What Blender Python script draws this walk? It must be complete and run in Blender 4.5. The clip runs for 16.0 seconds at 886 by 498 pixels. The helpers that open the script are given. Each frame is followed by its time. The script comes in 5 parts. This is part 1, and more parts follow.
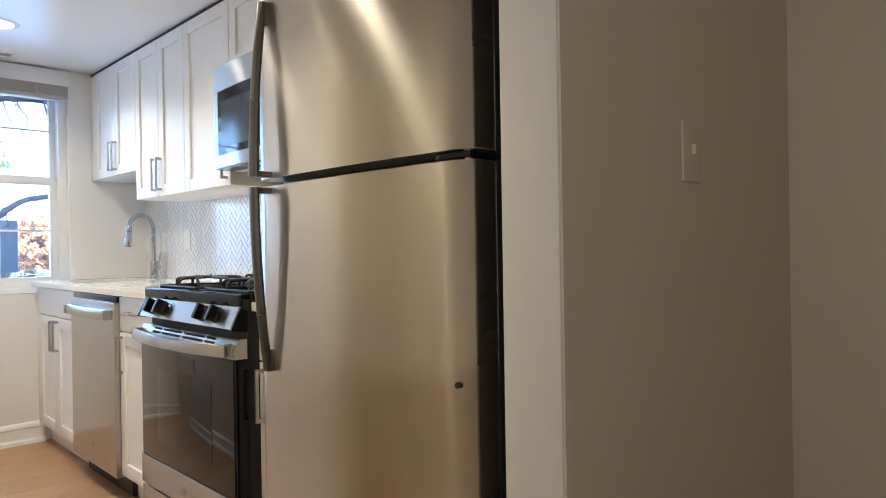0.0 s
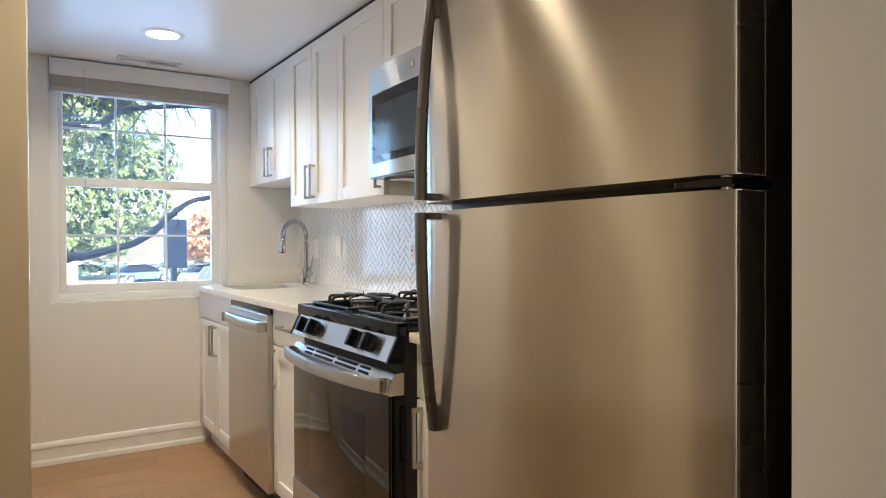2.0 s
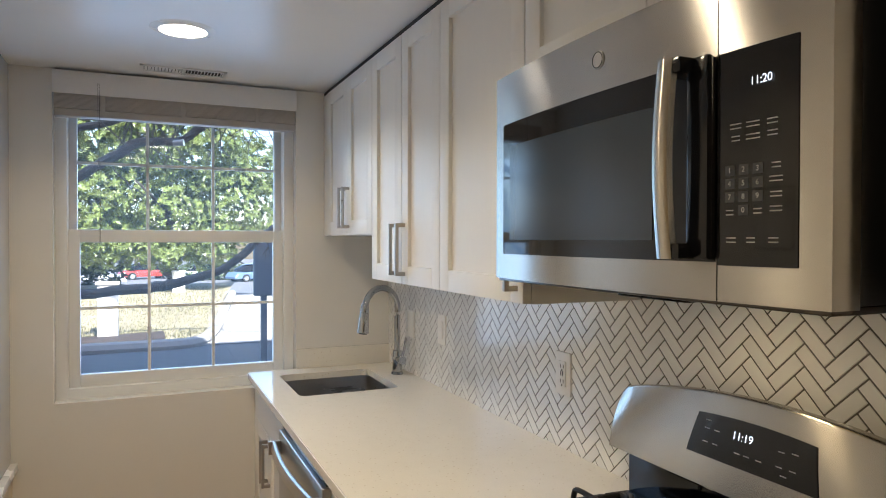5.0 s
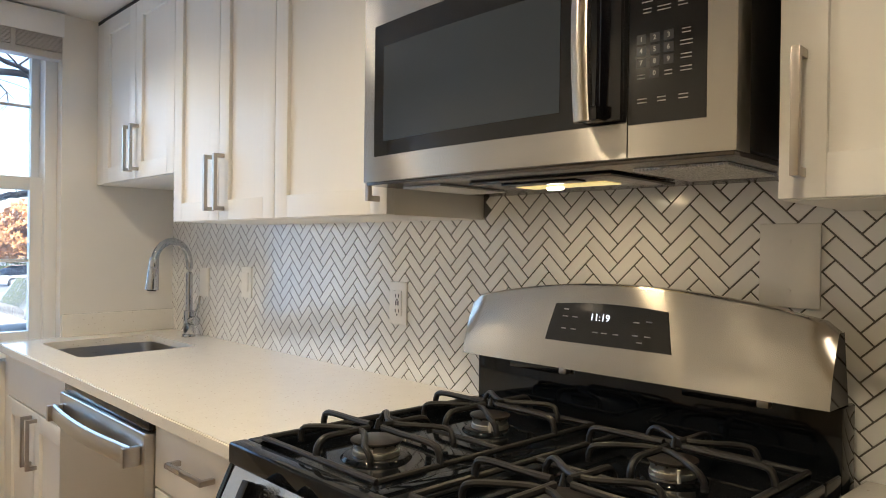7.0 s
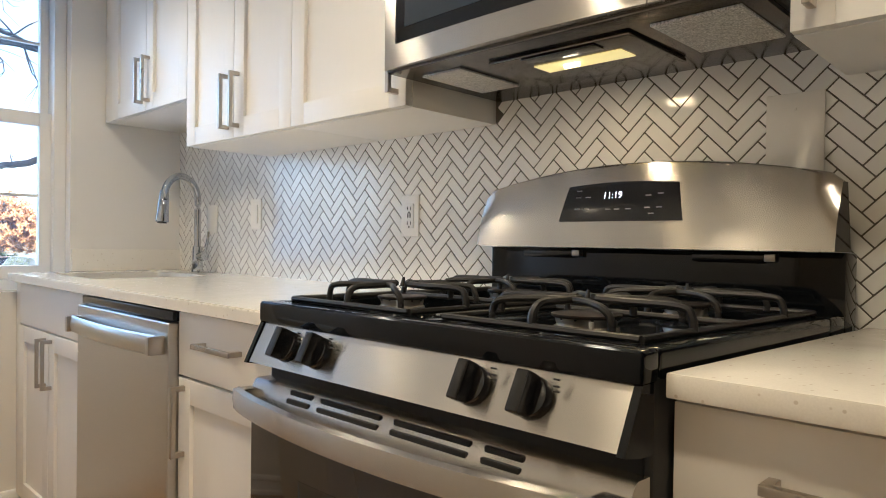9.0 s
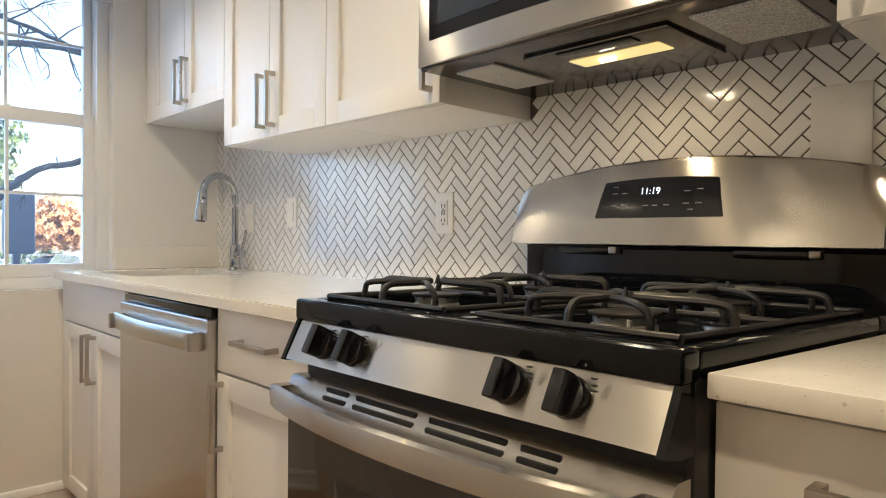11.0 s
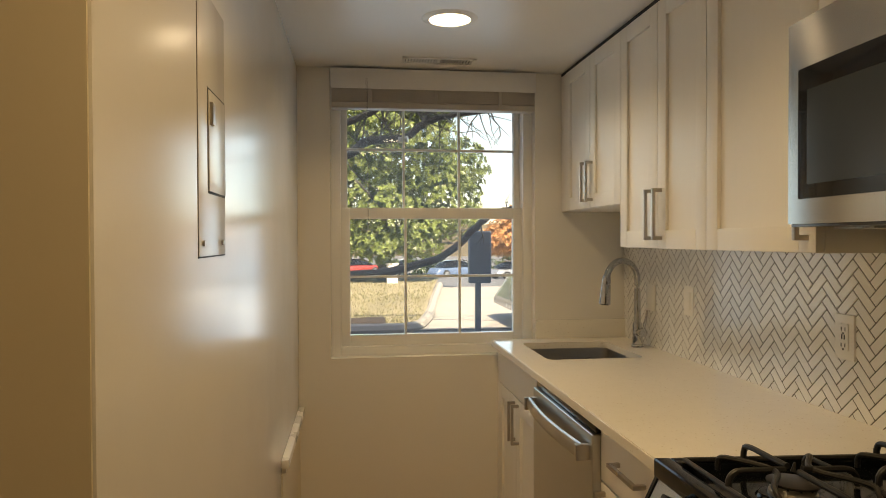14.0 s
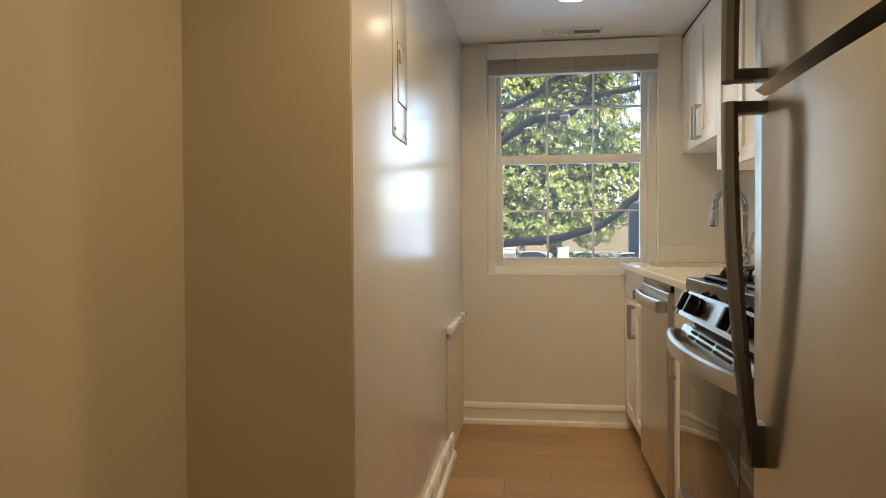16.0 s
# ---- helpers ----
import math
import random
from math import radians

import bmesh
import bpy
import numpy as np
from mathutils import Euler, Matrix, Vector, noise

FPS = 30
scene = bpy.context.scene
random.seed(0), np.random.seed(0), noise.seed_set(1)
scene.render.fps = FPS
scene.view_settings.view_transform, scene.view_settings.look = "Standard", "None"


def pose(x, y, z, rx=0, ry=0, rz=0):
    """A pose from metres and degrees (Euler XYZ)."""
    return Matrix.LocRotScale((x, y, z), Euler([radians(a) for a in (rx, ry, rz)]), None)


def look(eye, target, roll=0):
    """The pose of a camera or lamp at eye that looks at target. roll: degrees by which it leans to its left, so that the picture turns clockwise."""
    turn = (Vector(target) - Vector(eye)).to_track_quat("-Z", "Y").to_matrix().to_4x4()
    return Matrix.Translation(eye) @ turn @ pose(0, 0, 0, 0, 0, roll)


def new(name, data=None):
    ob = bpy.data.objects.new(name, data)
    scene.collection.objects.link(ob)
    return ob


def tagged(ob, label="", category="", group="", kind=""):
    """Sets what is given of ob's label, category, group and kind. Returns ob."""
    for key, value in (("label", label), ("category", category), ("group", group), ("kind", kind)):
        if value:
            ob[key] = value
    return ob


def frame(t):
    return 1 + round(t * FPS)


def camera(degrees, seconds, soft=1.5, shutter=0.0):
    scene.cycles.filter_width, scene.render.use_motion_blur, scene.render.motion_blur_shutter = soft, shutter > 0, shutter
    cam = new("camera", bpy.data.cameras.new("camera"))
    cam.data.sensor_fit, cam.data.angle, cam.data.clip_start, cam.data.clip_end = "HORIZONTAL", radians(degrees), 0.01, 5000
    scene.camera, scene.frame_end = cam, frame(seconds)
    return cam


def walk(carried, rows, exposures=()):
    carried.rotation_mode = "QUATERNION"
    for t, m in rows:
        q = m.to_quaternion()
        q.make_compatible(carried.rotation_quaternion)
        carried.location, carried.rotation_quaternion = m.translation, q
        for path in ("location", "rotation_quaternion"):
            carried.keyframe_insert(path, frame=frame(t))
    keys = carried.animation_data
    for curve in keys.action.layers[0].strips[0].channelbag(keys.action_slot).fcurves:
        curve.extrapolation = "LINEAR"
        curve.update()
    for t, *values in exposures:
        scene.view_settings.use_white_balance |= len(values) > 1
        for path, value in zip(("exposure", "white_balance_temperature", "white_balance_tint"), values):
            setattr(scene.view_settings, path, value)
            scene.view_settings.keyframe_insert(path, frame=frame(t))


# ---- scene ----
cam = camera(66.7, 16.0, soft=0.95)
PATH = [
    (0, (-1.692, -2.669, 1.092), (-0.289, -1.244, 1.087), -0.9),
    (0.5, (-1.691, -2.665, 1.093), (-0.378, -1.156, 1.09), -0.7),
    (1, (-1.685, -2.655, 1.102), (-0.445, -1.086, 1.098), -0.6),
    (1.5, (-1.645, -2.558, 1.126), (-0.495, -0.921, 1.115), -0.5),
    (2, (-1.585, -2.382, 1.177), (-0.5, -0.702, 1.16), -0.2),
    (2.3, (-1.542, -2.29, 1.21), (-0.479, -0.596, 1.191), -0.5),
    (2.5, (-1.503, -2.208, 1.237), (-0.447, -0.51, 1.222), 0.1),
    (3, (-1.343, -2.004, 1.331), (-0.332, -0.279, 1.317), 0.3),
    (3.2, (-1.289, -1.928, 1.374), (-0.33, -0.173, 1.362), 0.0),
    (5.3, (-1.067, -1.185, 1.511), (-0.257, 0.643, 1.486), 0.1),
    (5.5, (-1.068, -1.153, 1.501), (-0.136, 0.616, 1.477), 0.2),
    (6, (-1.137, -1.112, 1.455), (0.099, 0.461, 1.438), 0.4),
    (6.5, (-1.226, -1.103, 1.381), (0.161, 0.338, 1.365), 0.6),
    (7, (-1.272, -1.098, 1.306), (0.156, 0.303, 1.296), 0.7),
    (7.5, (-1.287, -1.09, 1.278), (0.16, 0.291, 1.259), 0.7),
    (8, (-1.301, -1.089, 1.21), (0.152, 0.285, 1.193), 0.7),
    (8.5, (-1.323, -1.096, 1.134), (0.129, 0.279, 1.113), 0.7),
    (9, (-1.351, -1.096, 1.07), (0.097, 0.283, 1.048), 0.8),
    (9.2, (-1.357, -1.097, 1.047), (0.087, 0.287, 1.022), 0.7),
    (11.5, (-1.34, -1.086, 1.096), (-0.033, 0.428, 1.06), 0.6),
    (12, (-1.281, -1.06, 1.193), (-0.315, 0.691, 1.153), 0.2),
    (12.5, (-1.275, -1.07, 1.297), (-0.607, 0.814, 1.248), -0.1),
    (13, (-1.254, -1.078, 1.376), (-0.782, 0.865, 1.335), -0.2),
    (13.5, (-1.266, -1.148, 1.424), (-0.923, 0.822, 1.385), -0.2),
    (14, (-1.295, -1.308, 1.406), (-1.033, 0.674, 1.376), -0.2),
    (14.5, (-1.3, -1.493, 1.332), (-1.067, 0.493, 1.302), -0.2),
    (15, (-1.282, -1.683, 1.237), (-1.135, 0.312, 1.208), -0.4),
    (15.5, (-1.221, -1.894, 1.162), (-1.294, 0.104, 1.126), -0.5),
    (16, (-1.147, -2.095, 1.082), (-1.408, -0.113, 1.045), -0.3),
]
EXPOSURES = [
    (0, 2.5, 5200, 10), (0.6, 2.45, 5500, 10), (1.5, 2.35, 5600, 10), (2.3, 2.15, 5600, 10), (3.0, 1.98, 5500, 10), (5.5, 1.52, 6150, 10), (6, 1.68, 6350, 10), (7, 1.88, 5950, 10),
    (9, 2.05, 5700, 10), (11.5, 2.05, 5900, 10), (12, 1.72, 5800, 10), (12.5, 1.35, 6700, 10), (13, 1.08, 8200, 10), (14.5, 1.0, 9000, 10), (16, 1.5, 7300, 10),
]
walk(cam, [(t, look(eye, target, roll)) for t, eye, target, roll in PATH], EXPOSURES)

# ---- light ----
world = bpy.data.worlds.new("world")
scene.world = world
world.use_nodes = True
sky = world.node_tree.nodes.new("ShaderNodeTexSky")
sky.sky_type, sky.sun_disc = "NISHITA", False
sky.sun_elevation, sky.sun_rotation = radians(47), radians(188)
world.node_tree.links.new(sky.outputs[0], world.node_tree.nodes["Background"].inputs[0])
world.node_tree.nodes["Background"].inputs[1].default_value = 0.15


def lamp(name, kind, energy, color, m, **more):
    data = bpy.data.lights.new(name, kind)
    data.energy, data.color = energy, color
    ob = new(name, data)
    ob.matrix_world = m
    for key, value in more.items():
        if key == "size":
            data.size = value
        if key == "size_y":
            data.size_y = value
        if key == "shape":
            data.shape = value
        if key == "angle":
            data.angle = value
        if key == "spread":
            data.spread = value
    return ob


WARM = (1.0, 0.77, 0.465)
CEIL = 2.185
# low sun from behind the building, so the window side lies in shade
lamp("sun", "SUN", 5.0, (1.0, 0.94, 0.84), look((2, -12, 13), (0, 0, 0)), angle=radians(0.5))
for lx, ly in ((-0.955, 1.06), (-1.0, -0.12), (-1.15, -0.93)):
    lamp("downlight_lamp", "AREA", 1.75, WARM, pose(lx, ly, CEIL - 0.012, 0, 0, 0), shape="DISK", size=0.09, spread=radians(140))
# added unseen fill from the hall's west side, for wall end and fridge
lamp("room_daylight", "AREA", 1.3, (1.0, 0.85, 0.62), pose(-2.12, -2.85, 1.35, 0, -90, 0), shape="RECTANGLE", size=1.5, size_y=0.7)
lamp("hood_lamp", "AREA", 0.2, (1.0, 0.72, 0.38), pose(-0.235, -0.385, 1.4155, 0, 0, 0), shape="RECTANGLE", size=0.04, size_y=0.05)
# daylight through the window opening
lamp("window_daylight", "AREA", 2.1, (0.38, 0.64, 1.0), pose(-0.92, 1.99, 1.44, -90, 0, 0), shape="RECTANGLE", size=0.8, size_y=1.0)

# ---- materials ----


def mat(name, color, rough=0.5, metal=0.0, var=0.05, scale=5.0, fine=0.04, fscale=90.0, bump=0.02, bdist=0.002,
        stretch=(1, 1, 1), rvar=0.08, coat=0.0, aniso=0.0, spec=0.5, per_object=0.0, islands=0.0):
    m = bpy.data.materials.new(name)
    m.use_nodes = True
    n, l = m.node_tree.nodes, m.node_tree.links
    b = n["Principled BSDF"]
    tc, mp = n.new("ShaderNodeTexCoord"), n.new("ShaderNodeMapping")
    mp.inputs["Scale"].default_value = stretch
    l.new(tc.outputs["Object"], mp.inputs["Vector"])
    n1, n2 = n.new("ShaderNodeTexNoise"), n.new("ShaderNodeTexNoise")
    n1.inputs["Scale"].default_value, n2.inputs["Scale"].default_value = scale, fscale
    n1.inputs["Detail"].default_value, n2.inputs["Detail"].default_value = 4, 3
    l.new(mp.outputs[0], n1.inputs["Vector"])
    l.new(mp.outputs[0], n2.inputs["Vector"])

    def math_node(op, a, c):
        q = n.new("ShaderNodeMath")
        q.operation = op
        for i, v in enumerate((a, c)):
            if isinstance(v, (int, float)):
                q.inputs[i].default_value = v
            else:
                l.new(v, q.inputs[i])
        return q.outputs[0]

    tone = math_node("ADD", math_node("MULTIPLY", math_node("SUBTRACT", n1.outputs["Fac"], 0.5), var * 2),
                     math_node("MULTIPLY", math_node("SUBTRACT", n2.outputs["Fac"], 0.5), fine * 2))
    if per_object:
        oi = n.new("ShaderNodeObjectInfo")
        tone = math_node("ADD", tone, math_node("MULTIPLY", math_node("SUBTRACT", oi.outputs["Random"], 0.5), per_object * 2))
    if islands:
        ge = n.new("ShaderNodeNewGeometry")
        tone = math_node("ADD", tone, math_node("MULTIPLY", math_node("SUBTRACT", ge.outputs["Random Per Island"], 0.5), islands * 2))
    hsv = n.new("ShaderNodeHueSaturation")
    hsv.inputs["Color"].default_value = (*color, 1)
    l.new(math_node("ADD", tone, 1.0), hsv.inputs["Value"])
    l.new(hsv.outputs[0], b.inputs["Base Color"])
    l.new(math_node("ADD", math_node("MULTIPLY", math_node("SUBTRACT", n1.outputs["Fac"], 0.5), rvar * 2), rough), b.inputs["Roughness"])
    b.inputs["Metallic"].default_value = metal
    b.inputs["Specular IOR Level"].default_value = spec
    b.inputs["Coat Weight"].default_value = coat
    b.inputs["Coat Roughness"].default_value = 0.08
    if aniso:
        b.inputs["Anisotropic"].default_value = aniso
        tg = n.new("ShaderNodeCombineXYZ")
        tg.inputs[0].default_value, tg.inputs[1].default_value, tg.inputs[2].default_value = 0.02, 0.02, 1.0
        l.new(tg.outputs[0], b.inputs["Tangent"])
    if bump:
        bu = n.new("ShaderNodeBump")
        bu.inputs["Strength"].default_value, bu.inputs["Distance"].default_value = bump, bdist
        l.new(n2.outputs["Fac"], bu.inputs["Height"])
        l.new(bu.outputs[0], b.inputs["Normal"])
    return m


def glow(name, color, strength):
    m = bpy.data.materials.new(name)
    m.use_nodes = True
    b = m.node_tree.nodes["Principled BSDF"]
    b.inputs["Base Color"].default_value = (*color, 1)
    b.inputs["Emission Color"].default_value = (*color, 1)
    b.inputs["Emission Strength"].default_value = strength
    return m


def pane_mat(name, gloss_rough=0.0, tint=(1, 1, 1), veil=0.0):
    m = bpy.data.materials.new(name)
    m.use_nodes = True
    n, l = m.node_tree.nodes, m.node_tree.links
    n.remove(n["Principled BSDF"])
    mix, tr, gl, fr = (n.new("ShaderNode" + k) for k in ("MixShader", "BsdfTransparent", "BsdfGlossy", "Fresnel"))
    tr.inputs[0].default_value = (*tint, 1)
    gl.inputs["Roughness"].default_value = gloss_rough
    fr.inputs["IOR"].default_value = 1.45
    l.new(fr.outputs[0], mix.inputs[0])
    l.new(tr.outputs[0], mix.inputs[1])
    l.new(gl.outputs[0], mix.inputs[2])
    out = mix.outputs[0]
    if veil:
        # pale translucent film, put in for the glare veil over the view
        film, top = n.new("ShaderNodeBsdfTranslucent"), n.new("ShaderNodeMixShader")
        film.inputs[0].default_value = (0.9, 0.9, 0.9, 1)
        top.inputs[0].default_value = veil
        l.new(out, top.inputs[1])
        l.new(film.outputs[0], top.inputs[2])
        out = top.outputs[0]
    l.new(out, n["Material Output"].inputs[0])
    return m


M = {}
M["wall"] = mat("wall_paint", (0.80, 0.78, 0.74), 0.22, var=0.015, fine=0.01, fscale=140, bump=0.06, bdist=0.001, rvar=0.04, spec=0.95)
M["enamel"] = mat("wall_enamel", (0.72, 0.69, 0.64), 0.24, var=0.015, fine=0.01, fscale=140, bump=0.05, bdist=0.001, rvar=0.03, spec=0.95, coat=0.5)
M["enamel"].node_tree.nodes["Principled BSDF"].inputs["Coat Roughness"].default_value = 0.17
# hall beige; the two wall skins use it as a darker tone for shade
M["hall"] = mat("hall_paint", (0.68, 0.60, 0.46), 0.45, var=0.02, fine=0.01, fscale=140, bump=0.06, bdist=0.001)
M["ceiling"] = mat("ceiling_paint", (0.82, 0.81, 0.79), 0.32, var=0.015, fine=0.01, bump=0.05, bdist=0.001, rvar=0.05)
M["trim"] = mat("trim_paint", (0.84, 0.83, 0.80), 0.28, var=0.02, fine=0.01, bump=0.02)
M["cabinet"] = mat("cabinet_lacquer", (0.84, 0.82, 0.78), 0.38, var=0.012, fine=0.012, fscale=50, bump=0.015, stretch=(1, 1, 0.2))
M["cab_in"] = mat("cabinet_melamine", (0.62, 0.60, 0.56), 0.5, var=0.02)
M["quartz"] = mat("quartz", (0.80, 0.77, 0.71), 0.10, var=0.03, scale=25, fine=0.07, fscale=420, bump=0, rvar=0.03)
M["tile"] = mat("glazed_tile", (0.82, 0.81, 0.79), 0.10, var=0.03, scale=14, fine=0.01, bump=0.05, bdist=0.003, rvar=0.04, per_object=0.05, islands=0.05)
M["grout"] = mat("grey_grout", (0.115, 0.103, 0.092), 0.85, var=0.12, scale=30, bump=0.3)
M["steel"] = mat("brushed_steel", (0.54, 0.515, 0.47), 0.25, 1.0, var=0.02, fine=0.05, fscale=60, bump=0.02, bdist=0.0006, stretch=(12, 0.6, 12), aniso=0.98, rvar=0.03)
M["fridge_steel"] = mat("fridge_steel", (0.76, 0.705, 0.62), 0.21, 1.0, var=0.015, fine=0.03, fscale=60, bump=0.015, bdist=0.0005, stretch=(12, 0.6, 12), aniso=1.0, rvar=0.01)
M["steel_soft"] = mat("satin_steel", (0.58, 0.56, 0.53), 0.30, 1.0, var=0.03, fine=0.05, fscale=60, bump=0.02, bdist=0.0006, stretch=(1, 1, 10), rvar=0.05)
M["sinksteel"] = mat("sink_steel", (0.50, 0.48, 0.46), 0.30, 1.0, var=0.04, fine=0.06, fscale=80, stretch=(0.5, 8, 8))
M["nickel"] = mat("brushed_nickel", (0.50, 0.46, 0.41), 0.30, 1.0, var=0.03, fine=0.03)
M["chrome"] = mat("chrome", (0.52, 0.53, 0.545), 0.05, 1.0, var=0.01, fine=0.0, bump=0)
M["fr_handle"] = mat("dark_steel_handle", (0.135, 0.12, 0.108), 0.30, 0.85, var=0.04, fine=0.04, stretch=(1, 1, 8))
M["black_enamel"] = mat("black_enamel", (0.004, 0.005, 0.0065), 0.07, var=0.1, fine=0.05, bump=0.02, bdist=0.001, spec=0.3)
M["black_metal"] = mat("black_side_panel", (0.013, 0.013, 0.013), 0.35, var=0.1, fine=0.1, bump=0.08)
M["iron"] = mat("cast_iron", (0.014, 0.014, 0.015), 0.40, 0.0, var=0.15, fine=0.15, fscale=220, bump=0.25, bdist=0.001)
M["black_plastic"] = mat("black_plastic", (0.006, 0.006, 0.007), 0.14, var=0.05, fine=0.05)
M["dark_glass"] = mat("dark_glass", (0.010, 0.010, 0.011), 0.05, var=0.02, fine=0, bump=0, rvar=0.01)
M["mw_screen"] = mat("screened_door_glass", (0.034, 0.043, 0.056), 0.16, var=0.04, fine=0.05, fscale=500, bump=0, rvar=0.02)
M["oven_glass"] = mat("oven_glass", (0.028, 0.022, 0.018), 0.05, var=0.03, fine=0, bump=0, rvar=0.01)
M["hood"] = mat("hood_underside", (0.11, 0.10, 0.092), 0.17, 0.95, var=0.08, fine=0.05, bump=0)
M["mesh"] = mat("filter_mesh", (0.66, 0.65, 0.63), 0.45, 0.5, var=0.10, fine=1.1, fscale=330, bump=1.0, bdist=0.004)
M["brass"] = mat("burner_alloy", (0.66, 0.63, 0.58), 0.30, 0.9, var=0.1, fine=0.1)
M["cap"] = mat("burner_cap", (0.035, 0.030, 0.027), 0.35, 0.2, var=0.2, fine=0.2, bump=0.1)
M["plastic"] = mat("white_plastic", (0.78, 0.76, 0.72), 0.35, var=0.01, fine=0.01)
# stands for the shade inside slots, ports and gaps; also dark printed marks
M["slot"] = mat("dark_slot", (0.02, 0.02, 0.02), 0.7, var=0.1)
M["print"] = mat("pale_print", (0.27, 0.27, 0.27), 0.5, var=0.02)
M["key"] = mat("key_backing", (0.045, 0.048, 0.055), 0.15, var=0.02)
M["plank"] = mat("oak_plank", (0.37, 0.225, 0.115), 0.38, var=0.18, scale=2.2, fine=0.24, fscale=16, bump=0.05, stretch=(1.4, 9, 1), per_object=0.14, rvar=0.08)
M["subfloor"] = mat("floor_joint", (0.10, 0.07, 0.045), 0.8)
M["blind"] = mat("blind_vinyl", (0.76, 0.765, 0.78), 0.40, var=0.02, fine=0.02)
# darker copy of the blind vinyl: shade under the valance put into colour
M["slat"] = mat("shaded_vinyl", (0.46, 0.43, 0.40), 0.40, var=0.02, fine=0.02)
M["vinyl"] = mat("window_vinyl", (0.82, 0.82, 0.81), 0.33, var=0.015, fine=0.01)
# the pane's film adds a little glare haze to the view
M["glass"] = pane_mat("window_glass", veil=0.022)
M["clear"] = pane_mat("clear_cover", 0.05)
M["lens"] = glow("downlight_lens", (1.0, 0.88, 0.70), 3.5)
M["hood_lens"] = glow("hood_lens", (1.0, 0.78, 0.30), 0.19)
M["bulb"] = glow("hood_bulb", (1.0, 0.85, 0.6), 5.0)
M["led"] = glow("clock_digits", (0.9, 0.95, 1.0), 0.7)
M["facade"] = mat("facade_brick", (0.28, 0.13, 0.09), 0.85, var=0.15, scale=3, fine=0.2)
M["bark"] = mat("bark", (0.16, 0.15, 0.14), 0.9, var=0.3, scale=7, fine=0.3, fscale=40, bump=0.6, bdist=0.01)
M["leaf"] = mat("magnolia_leaf", (0.155, 0.20, 0.055), 0.34, var=0.35, scale=1.6, fine=0.1, islands=0.5, bump=0)
M["leaf_dull"] = mat("hedge_leaf", (0.05, 0.075, 0.025), 0.5, var=0.3, scale=2, islands=0.4, bump=0)
M["woods"] = mat("far_woods", (0.15, 0.125, 0.085), 0.9, var=0.3, scale=0.5, fine=0.3, fscale=4, bump=0)
M["leaf_orange"] = mat("autumn_leaf", (0.42, 0.20, 0.075), 0.6, var=0.25, scale=1.0, islands=0.35, bump=0)
M["asphalt"] = mat("asphalt", (0.16, 0.165, 0.175), 0.85, var=0.15, scale=0.6, fine=0.25, fscale=120, bump=0.3)
M["grass"] = mat("grass_blade", (0.23, 0.22, 0.11), 0.7, var=0.3, scale=0.9, islands=0.6, bump=0)
M["lawn"] = mat("winter_lawn", (0.31, 0.27, 0.18), 0.9, var=0.40, scale=0.7, fine=0.4, fscale=30, bump=0.6, bdist=0.02)
M["mulch"] = mat("mulch", (0.05, 0.035, 0.028), 0.9, var=0.3, scale=6, fine=0.3, bump=0.6)
M["concrete"] = mat("concrete", (0.42, 0.40, 0.37), 0.85, var=0.1, scale=1.5, fine=0.12, fscale=60, bump=0.2)
M["sign"] = mat("sign_metal", (0.30, 0.36, 0.44), 0.45, 0.4, var=0.08, scale=3, fine=0.05)
M["white_paint"] = mat("white_post_paint", (0.78, 0.77, 0.75), 0.5, var=0.05)
M["car_white"] = mat("car_white", (0.7, 0.7, 0.7), 0.2, var=0.02, coat=0.6)
M["car_blue"] = mat("car_blue", (0.12, 0.18, 0.30), 0.2, var=0.02, coat=0.6)
M["car_red"] = mat("car_red", (0.35, 0.05, 0.04), 0.2, var=0.02, coat=0.6)
M["car_silver"] = mat("car_silver", (0.42, 0.44, 0.46), 0.25, 0.5, var=0.02, coat=0.6)
M["tyre"] = mat("tyre_rubber", (0.02, 0.02, 0.02), 0.8)


def add_tail(m, share, rough):
    """A second, broader brushed lobe beside the sharp one."""
    n, l = m.node_tree.nodes, m.node_tree.links
    b = n["Principled BSDF"]
    g, mix = n.new("ShaderNodeBsdfAnisotropic"), n.new("ShaderNodeMixShader")
    g.inputs["Roughness"].default_value, g.inputs["Anisotropy"].default_value = rough, 0.95
    l.new(b.inputs["Base Color"].links[0].from_socket, g.inputs["Color"])
    l.new(b.inputs["Tangent"].links[0].from_socket, g.inputs["Tangent"])
    mix.inputs[0].default_value = share
    l.new(b.outputs[0], mix.inputs[1])
    l.new(g.outputs[0], mix.inputs[2])
    l.new(mix.outputs[0], n["Material Output"].inputs[0])


add_tail(M["fridge_steel"], 0.3, 0.42)


